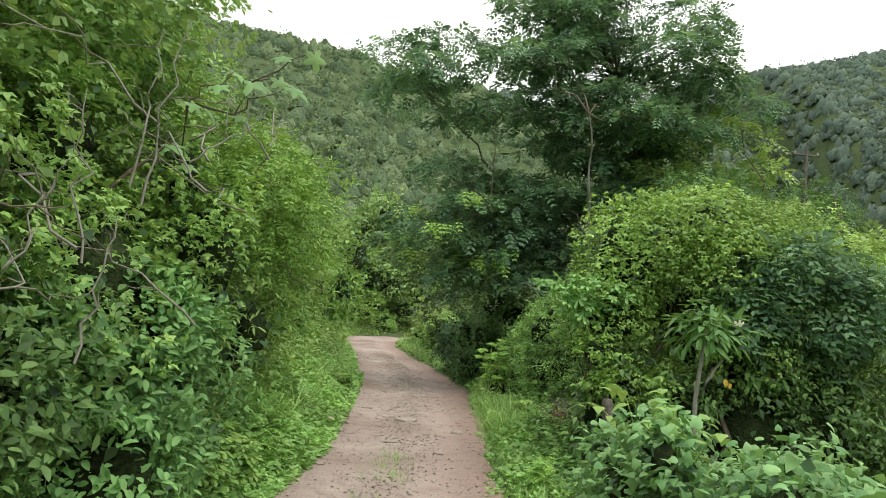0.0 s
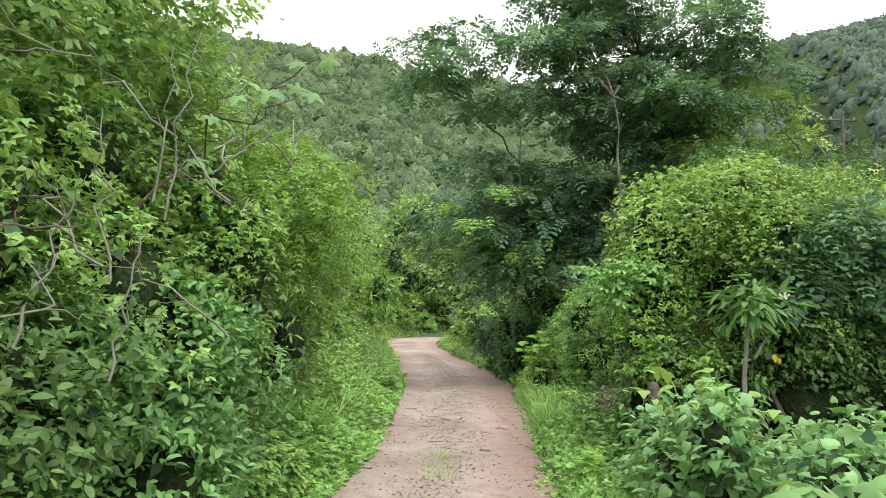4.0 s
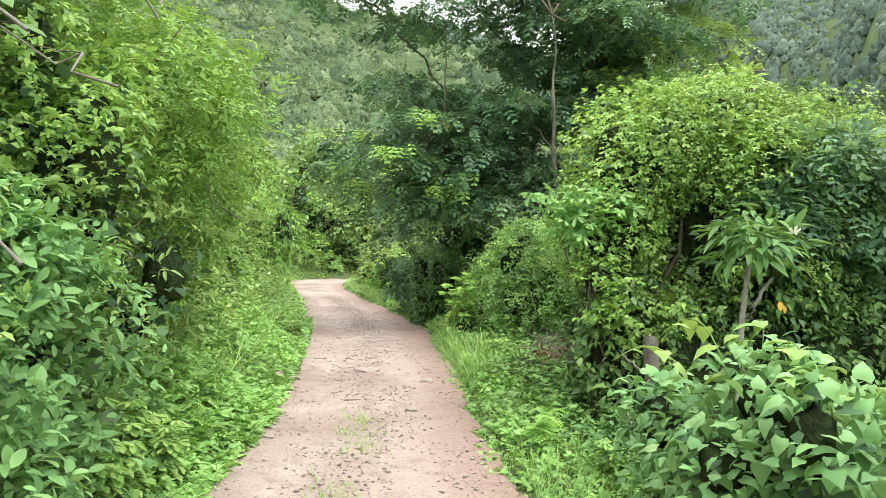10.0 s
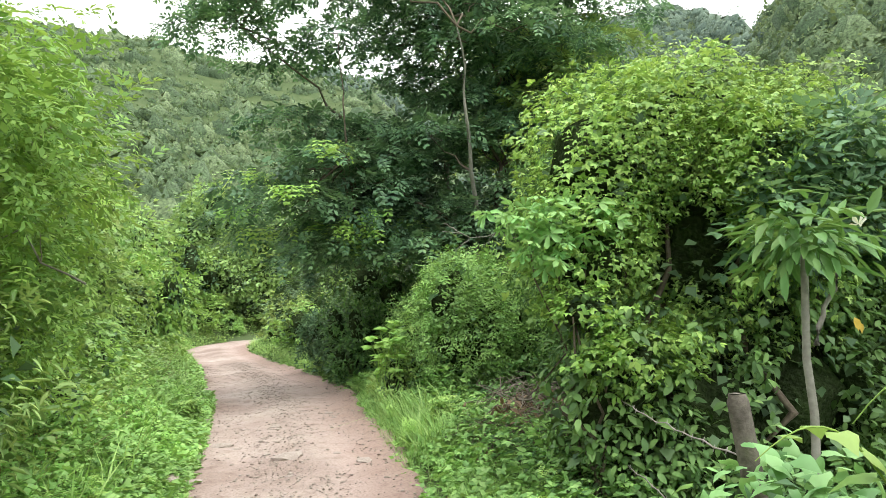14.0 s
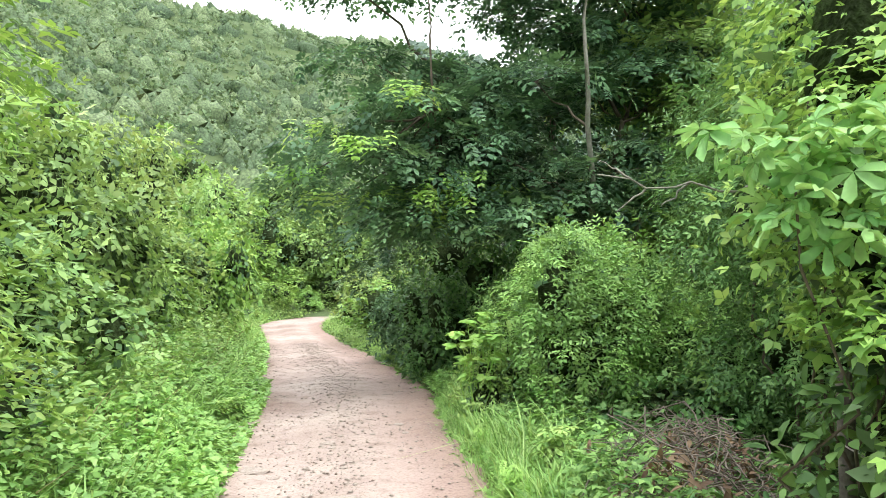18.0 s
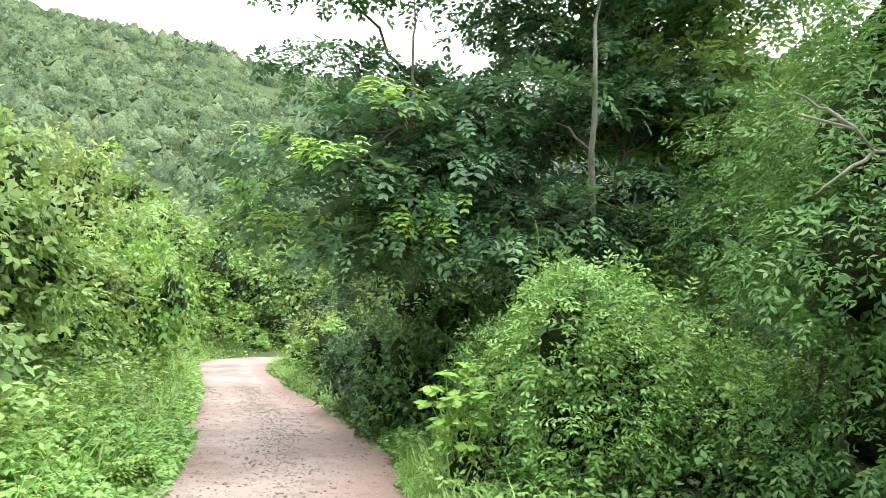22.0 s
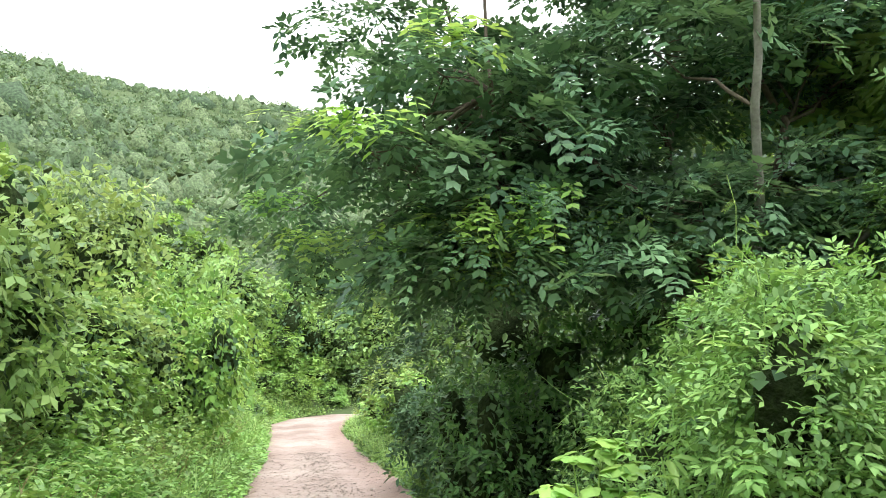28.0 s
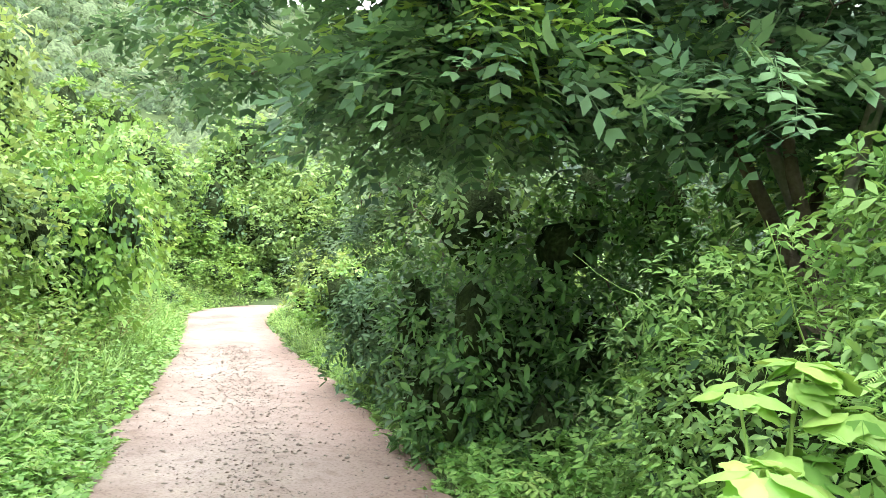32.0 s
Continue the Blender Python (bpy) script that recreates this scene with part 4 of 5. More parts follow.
# Fence posts with wire along the verge.
posts = [(1.78, 5.25, -5.0), (2.75, 8.4, 2.0)]
for i, (px, py, lean) in enumerate(posts):
    t = thing("fence_post", (px, py, float(land(px, py)) - 0.05), "weathered round wooden fence post with a cut top", "post", "fence posts")
    h = 1.15 + float(-land(px, py))
    part("shaft", mesh_from("shaft", *tube([(0, 0, -0.2), (0.01 * lean, 0, h * 0.5), (0.02 * lean, 0.01, h - 0.03), (0.02 * lean, 0.01, h)], [0.045, 0.043, 0.04, 0.03], 10), mat=POST), t)
wires = thing("fence_wire", (0, 0, 0), "thin rusty barbed wire strung between the posts", "wire")
for hgt in (0.45, 0.85):
    for (ax, ay, _), (bx, by, _) in zip(posts[:-1], posts[1:]):
        line = wander((ax - 0.06, ay, hgt), (bx - 0.06, by, hgt - 0.05), 25, 0.002, -0.05)
        strand = part("strand", mesh_from("strand", *tube(line, np.full(25, 0.004), 5), mat=WIRE), wires)
        for p in line[1:-1]:
            part("barb", mesh_from("barb", *tube([p - np.array([0.012, 0.008, 0.012]), p, p + np.array([0.012, 0.008, 0.012])], [0.001, 0.003, 0.001], 4), mat=WIRE), strand)


def broad_plant(place, height, n, size, mat, label, shape=BROAD, group="", spread=0.32, bare=4.0):
    t = thing("broadleaf_plant", place, label, "plant", group)
    tips = []
    for i in range(max(2, min(9, n // 8))):
        a = rng.uniform(0, 2 * math.pi)
        top = np.array([spread * 0.7 * math.cos(a), spread * 0.7 * math.sin(a), height * rng.uniform(0.75, 1.0)])
        line = wander((0.05 * math.cos(a), 0.05 * math.sin(a), -0.1), top, 7, 0.04)
        stalk = part("stalk", mesh_from("stalk", *tube(line, np.linspace(0.012, 0.004, 7), 5), mat=mat), t)
        tips.append((line, stalk))
    for k in range(n):
        line, stalk = tips[k % len(tips)]
        p = line[int(6.99 - bare * rng.random() ** 1.6)] if k >= len(tips) else line[-1]
        a = rng.uniform(0, 2 * math.pi)
        d = np.array([[math.cos(a), math.sin(a), rng.uniform(-0.75, 0.15)]])
        v, q = place_shapes(shape, (p + d[0] * np.array([1, 1, 0.2]) * size * 0.35)[None], d, np.array([[0, 0, 0.8]]) + d * np.array([[0.5, 0.5, 0]]) + rng.normal(size=(1, 3)) * 0.2, np.array([size * rng.uniform(0.6, 1.15)]))
        part("leaf", mesh_from("leaf", v, q, mat=mat), stalk)
    return t


# Broad-leaved weeds near the start of the walk and the bright shoot by the bend.
broad_plant((1.42, 2.08, -0.05), 1.45, 34, 0.13, LEAF_BUSH, "tall weed with large lobed green leaves by the verge", STAR, spread=0.42, bare=4.5)
broad_plant((1.9, 2.4, -0.1), 1.2, 36, 0.13, LEAF_BUSH, "leafy weed with large lobed leaves by the fence", STAR, spread=0.42)
broad_plant((1.97, 12.78, 0.0), 1.27, 190, 0.1, LEAF_BRIGHT, "bright lime shoot with large lobed leaves at the verge", spread=0.36, bare=2.4)
broad_plant((2.5, 12.75, -0.1), 1.6, 60, 0.15, LEAF_HERB, "tall weed with narrow spreading leaves by the bright shoot", LEAF_LONG, spread=0.3, bare=5.0)
shrub("verge_weed", (2.1, 12.85, -0.05), [(0, 0, 0.4, 0.4, 0.4, 0.4), (0.3, 0.1, 0.55, 0.35, 0.35, 0.35), (0, 0.1, 0.65, 0.25, 0.25, 0.25)], 2600, LEAF, 0.05, LEAF_HERB, "bushy green weed around the bright shoot", "weed", stems=3)
broad_plant((2.75, 12.2, 0.0), 0.7, 40, 0.075, LEAF_HERB, "green weed with lobed leaves at the verge")
# Vine tangle over the fence.
tangle = shrub("vine_tangle", (1.68, 4.1, -0.1), [(0, 0, 0.6, 0.4, 0.8, 0.5), (0.35, -0.7, 0.75, 0.45, 0.6, 0.5), (0.25, 0.7, 0.5, 0.4, 0.5, 0.45), (-0.05, 0.0, 1.05, 0.22, 0.35, 0.28), (-0.3, -0.1, 0.85, 0.2, 0.3, 0.2), (-0.22, -0.5, 1.05, 0.18, 0.25, 0.25), (-0.08, 0.8, 0.8, 0.24, 0.35, 0.28)], 3800, HEART, 0.047, LEAF_WEED, "tangle of green heart-leaved vines over the fence", "vine", spread=0.45, jitter=1.2, lift=0.3)
leaf_parts(tangle, HEART, [(0, 0, 0.6, 0.42, 0.8, 0.52), (-0.05, 0.0, 1.05, 0.24, 0.35, 0.3), (-0.3, -0.1, 0.85, 0.22, 0.3, 0.22), (0.25, 0.7, 0.5, 0.42, 0.5, 0.47)], 280, 0.058, LEAF_WEED)
for a in range(9):
    # Curling tendrils that reach into the air.
    s = np.linspace(0, 1, 14)
    az, h = 0.7 * a, 0.28 + 0.05 * (a % 4)
    line = np.stack([-0.05 + 0.1 * math.cos(a) + 0.3 * s * math.cos(az) - 0.1 * s ** 3, 0.45 * math.sin(2.1 * a) + 0.3 * s * math.sin(az), 0.95 + h * np.sin(2.3 * s)], -1)
    part("tendril", mesh_from("tendril", *tube(line, np.linspace(0.005, 0.0015, 14), 5), mat=LEAF_LIME), tangle, "curling pale green tendril")
    for k in (3, 5, 7, 9, 11):
        d = unit(rng.normal(size=(1, 3)) * np.array([1, 1, 0.3]))
        part("tendril_leaf", mesh_from("tendril_leaf", *place_shapes(HEART, line[k][None], d, np.array([[0, 0, 1.0]]) + d * 0.4, np.array([0.115 - 0.005 * k])), mat=LEAF_VINE), tangle)
shrub("vine_tangle", (2.4, 3.9, -0.1), [(0, 0, 0.6, 0.6, 1.0, 0.5), (0.4, 0.7, 0.6, 0.6, 0.6, 0.45)], 3800, HEART, 0.05, LEAF_WEED, "green vines and weeds sprawling behind the fence", "vine", jitter=1.2, lift=0.3)

# Light bush beside the shoot, hung with vine leaves and topped by a feathery tip.
BUSH = [(-0.1, -0.5, 1.05, 0.8, 0.8, 0.95), (0.5, -0.2, 1.4, 0.9, 0.9, 0.85), (-0.25, 0.9, 1.0, 0.55, 0.8, 0.85), (-0.45, -0.85, 1.7, 0.34, 0.34, 0.5), (1.1, -0.6, 0.95, 0.9, 0.8, 0.75), (0.2, 0.1, 1.9, 0.6, 0.7, 0.5), (-0.4, 1.5, 1.0, 0.35, 0.5, 0.65), (-0.2, -0.55, 1.95, 0.35, 0.35, 0.4)]
t = shrub("vine_bush", (3.1, 13.1, -0.2), BUSH, 21000, OVAL, 0.043, LEAF_BUSH, "green bush hung with vines and a tall pale tip", jitter=0.6)
part("vine_cover", foliage("vine_cover", BUSH[:6], 6500, SPRAY, 0.125, LEAF_HERB, 0.6, 0.25, 0.6), t, "lighter feathery vine leaves")
part("feathery_sprays", foliage("feathery_sprays", [(-0.55, -0.95, 2.0, 0.2, 0.2, 0.3), (-0.67, -1.0, 2.4, 0.07, 0.07, 0.28), (-0.2, -0.7, 1.6, 0.5, 0.4, 0.35), (-0.8, 0.2, 1.5, 0.1, 0.4, 0.25)], 150, FROND_FINE, 0.075, LEAF_HERB, 0.6, 0.4, 0.5, fall=0.1), t, "pale feathery sprays")
for a, b in (((-0.5, -0.9, 1.6), (-0.7, -1.0, 2.62)), ((-0.55, 1.4, 1.5), (-0.85, 1.75, 1.8)), ((-0.6, 0.3, 1.3), (-0.95, 0.1, 1.85))):
    part("tendril", mesh_from("tendril", *limb(a, b, 0.004, 0.0015, 5, 8, 0.02), mat=LEAF_HERB), t, "pale reaching tendril")
shrub("low_hedge", (4.6, 12.0, -0.5), [(0, 0, 0.8, 1.2, 1.2, 0.75), (1.2, 0.4, 0.9, 1.2, 1.2, 0.8), (-0.9, -0.6, 0.6, 0.8, 0.9, 0.6), (2.4, 0.2, 1.0, 1.1, 1.2, 0.85)], 9000, LEAF_ROUND, 0.066, LEAF_MID, "low dark hedge of creeping vines", "hedge")
shrub("low_hedge", (4.7, 12.1, -0.2), [(0, 0, 0.95, 1.1, 1.1, 0.55), (1.2, 0.4, 1.0, 1.1, 1.1, 0.6), (2.4, 0.2, 1.1, 1.1, 1.1, 0.6)], 4500, LEAF, 0.07, LEAF_VINE, "yellow-green vines creeping over the hedge", "hedge", stems=3)
shrub("low_hedge", (3.7, 11.9, -0.3), [(0, 0, 0.5, 0.8, 0.5, 0.5), (0.7, 0.2, 0.6, 0.8, 0.7, 0.55)], 3500, LEAF, 0.07, LEAF_MID, "low creeping vines behind the brush pile", "hedge")

# Pile of dead sticks.
t = thing("brush_pile", (2.8, 9.95, -0.05), "long heap of dry grey sticks and withered brush", "brush pile")
for i in range(290):
    u, w = rng.uniform(-1, 1), rng.normal() * 0.3
    c = np.array([0.52 * u + 0.85 * w, 1.1 * u - 0.45 * w, 0.0])
    c[2] = 0.05 + 0.55 * max(0, 1 - u * u * 0.6 - (w / 0.75) ** 2) * rng.random() ** 0.6
    a = rng.uniform(0, math.pi)
    ln = rng.uniform(0.12, 0.3) if i % 7 else rng.uniform(0.3, 0.48)
    d = np.array([math.cos(a), math.sin(a), rng.normal() * 0.25]) * ln
    r0 = rng.uniform(0.003, 0.0075) * (1.6 if u > 0.3 and i % 4 == 0 else 1.0)
    line = wander(c - d, c + d, 9, 0.05, abs(rng.normal()) * 0.4 * ln)
    line[:, :2] += np.sin(np.linspace(0, math.pi, 9))[:, None] * np.array([-math.sin(a), math.cos(a)]) * rng.normal() * 0.55 * ln
    line[:, 2] = np.maximum(line[:, 2], 0.03)
    part("stick", mesh_from("stick", *tube(line, np.linspace(r0, r0 * 0.45, 9), 5), mat=TWIG_DARK if i % 6 else TWIG), t)
tagged(part("litter", foliage("litter", [(-0.45, -0.8, 0.2, 0.45, 0.6, 0.35), (0, 0, 0.15, 0.6, 0.8, 0.35), (0.4, 0.7, 0.05, 0.6, 0.6, 0.25)], 2800, LEAF, 0.06, LEAF_DRY, 0.6, 0.5, 0.9), t, "withered brown leaves"), kind="stuff")


# ---- the great dark tree ----
def great_tree(place, limbs, lobes, per, size, mat, label, trunk=0.16, fork=(0, 0, 1.6), tips=(), pale=()):
    t = thing("spreading_tree", place, label, "tree")
    part("trunk", mesh_from("trunk", *limb((0, 0, -0.3), fork, trunk, trunk * 0.75, 10, 7, 0.02), mat=BARK), t)
    for i, (mid, to) in enumerate(limbs):
        a = wander(fork, mid, 7, 0.025)
        b = wander(mid, to, 8, 0.03)[1:]
        line = np.concatenate([a, b])
        part("limb", mesh_from("limb", *tube(line, np.linspace(trunk * 0.36, 0.01, len(line)), 7), mat=BARK_PALE if i in pale else BARK), t)
    twigs = []
    ends = np.array([to for _, to in limbs] + [m for m, _ in limbs], float)
    for lo in lobes:
        c = np.array(lo[:3], float)
        near = ends[np.argmin(((ends - c) ** 2).sum(1))]
        twigs.append(limb(near, c, 0.02, 0.006, 5, 6, 0.06))
        for _ in range(3):
            twigs.append(limb(c, c + rng.normal(size=3) * np.array(lo[3:]) * 0.55, 0.008, 0.003, 4, 4, 0.06))
    tagged(part("twig_spray", mesh_from("twig_spray", *joined(twigs), mat=BARK), t), kind="stuff")
    part("crown", mesh_from("crown", *layered(lobes, per, size), mat=mat), t)
    for tip in tips:
        c = np.array(tip) - np.array(place) - np.array([0, 0.15, 0])
        n = 22
        az = -1.7 + rng.normal(size=n) * 0.9
        d = np.stack([np.cos(az), np.sin(az), rng.uniform(-0.9, -0.1, n)], -1)
        v, q = place_shapes(FROND_TREE[1], c + rng.normal(size=(n, 3)) * np.array([0.2, 0.1, 0.05]), d, np.tile([0, 0, 1.0], (n, 1)), size * rng.uniform(0.7, 1.15, n))
        part("young_leaves", mesh_from("young_leaves", v, q, mat=LEAF_TIP), t, "pale young leaves")
    return t


def layered(lobes, per, size):
    """Drooping fronds spread over flat domed plates."""
    chunks = []
    for k, lo in enumerate(lobes):
        lo = np.array(lo, float)
        n = int(per * (0.4 + lo[3] ** 2))
        az = rng.uniform(0, 2 * math.pi, n)
        rad = np.sqrt(rng.random(n)) * (1 + 0.22 * np.sin(3 * az + k) + 0.14 * np.sin(7 * az + 2 * k))
        out = np.stack([np.cos(az), np.sin(az), np.zeros(n)], -1)
        pos = lo[:3] + out * rad[:, None] * lo[3:]
        pos[:, 2] += lo[5] * (0.7 - 1.3 * rad ** 2) + rng.normal(size=n) * 0.04 - 0.16 * (rng.random(n) < 0.15)
        ahead = unit(out + rng.normal(size=(n, 3)) * 0.55 + np.array([0, 0, 0.05]) - np.array([0, 0, 0.4]) * rad[:, None] ** 2)
        up = unit(np.array([0, 0, 1.0]) + out * 0.5 * rad[:, None] + rng.normal(size=(n, 3)) * 0.32)
        s = size * rng.uniform(0.65, 1.25, n)
        third = n // 3
        for i, shape in enumerate(FROND_TREE):
            w = slice(i * third, (i + 1) * third if i < 2 else n)
            chunks.append(place_shapes(shape, pos[w], ahead[w], up[w], s[w]))
    return joined(chunks)


def plates(n, centre, spread, flat, seed, hollow=None):
    r = np.random.default_rng(seed)
    out = []
    while len(out) < n:
        d = r.normal(size=3)
        d /= np.linalg.norm(d)
        p = np.array(centre) + d * np.array(spread) * r.uniform(0.45, 1.0)
        if hollow and np.linalg.norm((p - np.array(hollow[:3])) / hollow[3]) < 1:
            continue
        s = r.uniform(0.6, 1.05)
        out.append((*p, s, s, s * flat))
    return out


G = (4.4, 15.6, -0.3)
limbs = [((-0.6, -0.4, 3.2), (-2.4, -0.6, 4.3)), ((-1.4, 0.4, 4.4), (-4.0, 0.5, 7.0)), ((-0.5, -1.4, 3.9), (-0.9, -2.4, 6.0)), ((0.5, -0.3, 4.2), (0.3, -0.2, 7.6)), ((1.2, -0.6, 3.3), (3.4, -0.9, 4.9)), ((0.9, 0.9, 3.6), (2.4, 1.8, 6.0)), ((-0.4, 0.3, 4.0), (0.25, 0.4, 6.8))]
# Tiers of leaf plates: height, reach to either side, depth, how many.
lobes = []
for z, xa, xb, deep, n in ((1.6, -2.2, 2.0, 1.4, 4), (2.3, -2.7, 2.8, 1.8, 7), (3.0, -3.4, 3.6, 2.2, 14), (3.8, -3.7, 4.8, 2.4, 17), (4.6, -3.7, 5.2, 2.5, 17), (5.4, -4.0, 5.3, 2.5, 16), (6.2, -4.8, 4.4, 2.5, 17), (7.0, -5.1, 3.9, 2.4, 17), (7.8, -4.9, 3.5, 2.2, 16), (8.6, -3.6, 3.0, 2.0, 12), (9.4, -2.7, 2.2, 1.6, 8), (10.1, -1.6, 1.4, 1.2, 5)):
    for i in range(n):
        a = 2 * math.pi * (i + rng.uniform(0, 0.8)) / n
        k = rng.uniform(0.55, 0.95) if i % 3 else rng.uniform(0.1, 0.5)
        px, py = (xa + xb) / 2 + (xb - xa) / 2 * k * math.cos(a), deep * k * math.sin(a)
        if abs(px + 1.7) < 0.7 and abs(z - 6.2) < 0.5 and k < 0.9:
            continue
        if z < 2.7 or rng.random() < 0.08:
            continue
        if px > 1.0 and z < 6.5 and rng.random() < 0.45:
            continue
        if py > 0.7 and i % 3:
            continue
        if z < 5.7:
            py = max(py, rng.uniform(0.4, 0.8) if px < -1.2 else rng.uniform(-0.9, -0.3))
        s = rng.uniform(0.65, 1.1)
        lobes.append((px, py, z + rng.normal() * 0.2, s, s, s * 0.22))
for i in range(16):
    s = rng.uniform(0.75, 1.0)
    lobes.append((-2.7 + 0.42 * (i % 6) + rng.normal() * 0.15, -0.5 + 0.7 * (i // 6), 2.9 + 0.5 * (i % 4), s, s, s * 0.26))
# Low boughs that reach over the road, each ending in young leaves.
TIPS = [(1.9, 15.1, 2.87), (1.45, 15.4, 2.92), (2.0, 14.7, 2.8), (0.9, 14.2, 3.4), (0.13, 16.4, 3.45), (0.47, 16.3, 3.0), (2.2, 14.9, 3.08), (2.18, 15.2, 2.68), (1.94, 15.6, 2.57), (2.95, 15.2, 2.92), (0.5, 15.7, 3.9), (1.5, 14.0, 4.0)]
for i, tip in enumerate(TIPS):
    s = 0.62 + 0.08 * (i % 4)
    lobes.append((tip[0] - G[0] + 0.05, tip[1] - G[1] + 0.75, tip[2] - G[2] + 0.02, s, s, s * 0.2))
great_tree(G, limbs, lobes, 185, 0.205, LEAF_TREE, "great dark green spreading tree with feathery leaves in layers", tips=TIPS, pale=(2, 4, 6))
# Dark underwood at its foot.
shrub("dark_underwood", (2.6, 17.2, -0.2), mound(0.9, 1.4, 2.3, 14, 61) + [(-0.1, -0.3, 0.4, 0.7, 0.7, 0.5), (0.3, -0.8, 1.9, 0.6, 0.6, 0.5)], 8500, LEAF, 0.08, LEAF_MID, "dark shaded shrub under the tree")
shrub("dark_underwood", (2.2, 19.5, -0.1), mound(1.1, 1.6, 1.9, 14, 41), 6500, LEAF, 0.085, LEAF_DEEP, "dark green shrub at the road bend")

# Woodland right of the great tree.
small = [((-0.5, 0.2, 2.8), (-1.6, 0.3, 4.0)), ((0.4, -0.5, 3.0), (0.9, -1.4, 4.4)), ((0.2, 0.5, 3.4), (0.3, 1.0, 5.2)), ((0.9, 0.1, 2.6), (2.0, 0.2, 3.6))]
great_tree((6.7, 15.9, -0.9), small, plates(42, (0, 0, 5.2), (1.9, 1.9, 3.1), 0.35, 51), 110, 0.27, LEAF_BANK, "green feathery woodland tree", 0.11)
great_tree((7.2, 10.6, -0.9), small, plates(20, (0.3, 0, 2.9), (2.0, 1.8, 1.6), 0.5, 52), 110, 0.24, LEAF_BANK, "green woodland tree behind the vine mound", 0.1)
shrub("feathery_thicket", (5.8, 13.0, -0.6), [(0, 0, 4.0, 1.3, 1.1, 0.7), (-0.5, 0.2, 3.1, 1.1, 1.0, 0.7), (0.8, 0.2, 2.7, 1.3, 1.0, 0.9), (0.3, 0.6, 1.6, 1.4, 0.8, 0.8), (1.6, -0.3, 4.6, 1.2, 1.0, 0.7)], 7000, SPRAY, 0.125, LEAF_MID, "green feathery thicket above the low hedge", "thicket", stems=7, core=False)
great_tree((9.5, 21.0, -1.0), small, plates(26, (0, 0, 3.6), (2.8, 2.4, 2.2), 0.45, 53), 100, 0.26, LEAF_DEEP, "dark green woodland tree", 0.12)
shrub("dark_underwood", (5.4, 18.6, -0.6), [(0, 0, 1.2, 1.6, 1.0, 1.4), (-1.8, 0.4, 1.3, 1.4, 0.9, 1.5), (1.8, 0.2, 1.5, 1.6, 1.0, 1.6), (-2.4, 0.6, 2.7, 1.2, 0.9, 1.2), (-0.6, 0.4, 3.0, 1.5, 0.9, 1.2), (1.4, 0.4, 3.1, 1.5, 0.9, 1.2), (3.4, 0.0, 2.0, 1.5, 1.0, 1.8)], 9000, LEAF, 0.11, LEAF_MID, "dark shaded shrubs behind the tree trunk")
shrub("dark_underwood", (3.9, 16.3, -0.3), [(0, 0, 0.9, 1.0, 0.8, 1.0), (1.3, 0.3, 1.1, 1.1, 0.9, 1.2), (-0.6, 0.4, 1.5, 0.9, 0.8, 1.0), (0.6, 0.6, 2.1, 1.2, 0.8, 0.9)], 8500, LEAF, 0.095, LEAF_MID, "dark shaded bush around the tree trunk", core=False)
great_tree((4.2, 24.0, -0.6), small, plates(26, (0, 0, 3.2), (2.6, 2.4, 2.2), 0.45, 54), 100, 0.26, LEAF_DEEP, "dark woodland tree beyond the bend", 0.12)
for i, (px, py, s) in enumerate([(6.0, 8.6, 1.0), (6.6, 5.4, 0.9), (9.8, 7.5, 1.2), (11.5, 12, 1.3), (6.4, 12.6, 0.9), (5.6, 19.5, 1.1), (12.5, 18, 1.5), (3.2, 28, 1.3), (2.6, 33, 1.3), (4.5, 38, 1.5), (5.5, 31, 1.4), (7, 27, 1.4), (9.5, 35, 1.7), (13, 26, 1.6), (5.4, 2.6, 1.0), (8.0, 2.0, 1.1), (14, 5, 1.5), (12.0, 0.5, 1.3)]):
    src = stock[(0, 3, 2, 3, 4)[i % 5]]
    c = copy_thing(src, pose(px, py, float(land(px, py)) - 0.15, 0, 0, 50.0 * i))
    c.scale = (s * 1.15, s * 1.15, s)
    tagged(c, "green valley shrub behind the fence", group="valley shrubs")
# Trees closing the view beyond the bend.
for i, (px, py, s) in enumerate([(-3.0, 46.0, 2.0), (-0.6, 48.5, 2.2), (-5.0, 41.5, 2.2), (4.5, 50.0, 2.6), (-4.2, 36.5, 1.8), (-5.2, 31.5, 1.8), (4.6, 38.5, 1.7), (-1.5, 51.5, 2.7), (2.0, 50.0, 2.4), (-7.5, 45.0, 2.6), (2.4, 51.5, 3.0)]):
    c = copy_thing(stock[(2, 0, 3, 0, 2, 1, 0, 3, 0, 2, 0)[i]], pose(px, py, float(land(px, py)) - 0.2, 0, 0, 70.0 * i))
    c.scale = (s * 1.05, s * 1.05, s * 1.2)
    tagged(c, "tall green shrub beyond the road bend", group="bend shrubs")

for i, (px, py, s) in enumerate([(-3.2, 42.2, 0.9), (-1.9, 44.0, 0.9), (-0.4, 46.2, 1.0), (1.0, 48.0, 1.1), (-3.4, 39.0, 0.8), (-3.9, 44.5, 1.3), (-1.8, 46.6, 1.3), (-3.2, 35.6, 0.8)]):
    c = copy_thing(stock[(4, 1, 4, 2)[i % 4]], pose(px, py, float(land(px, py)) - 0.1, 0, 0, 33.0 * i))
    c.scale = (s * 1.3, s * 1.3, s)
    tagged(c, "low light green shrub on the verge of the bend", group="bend shrubs")

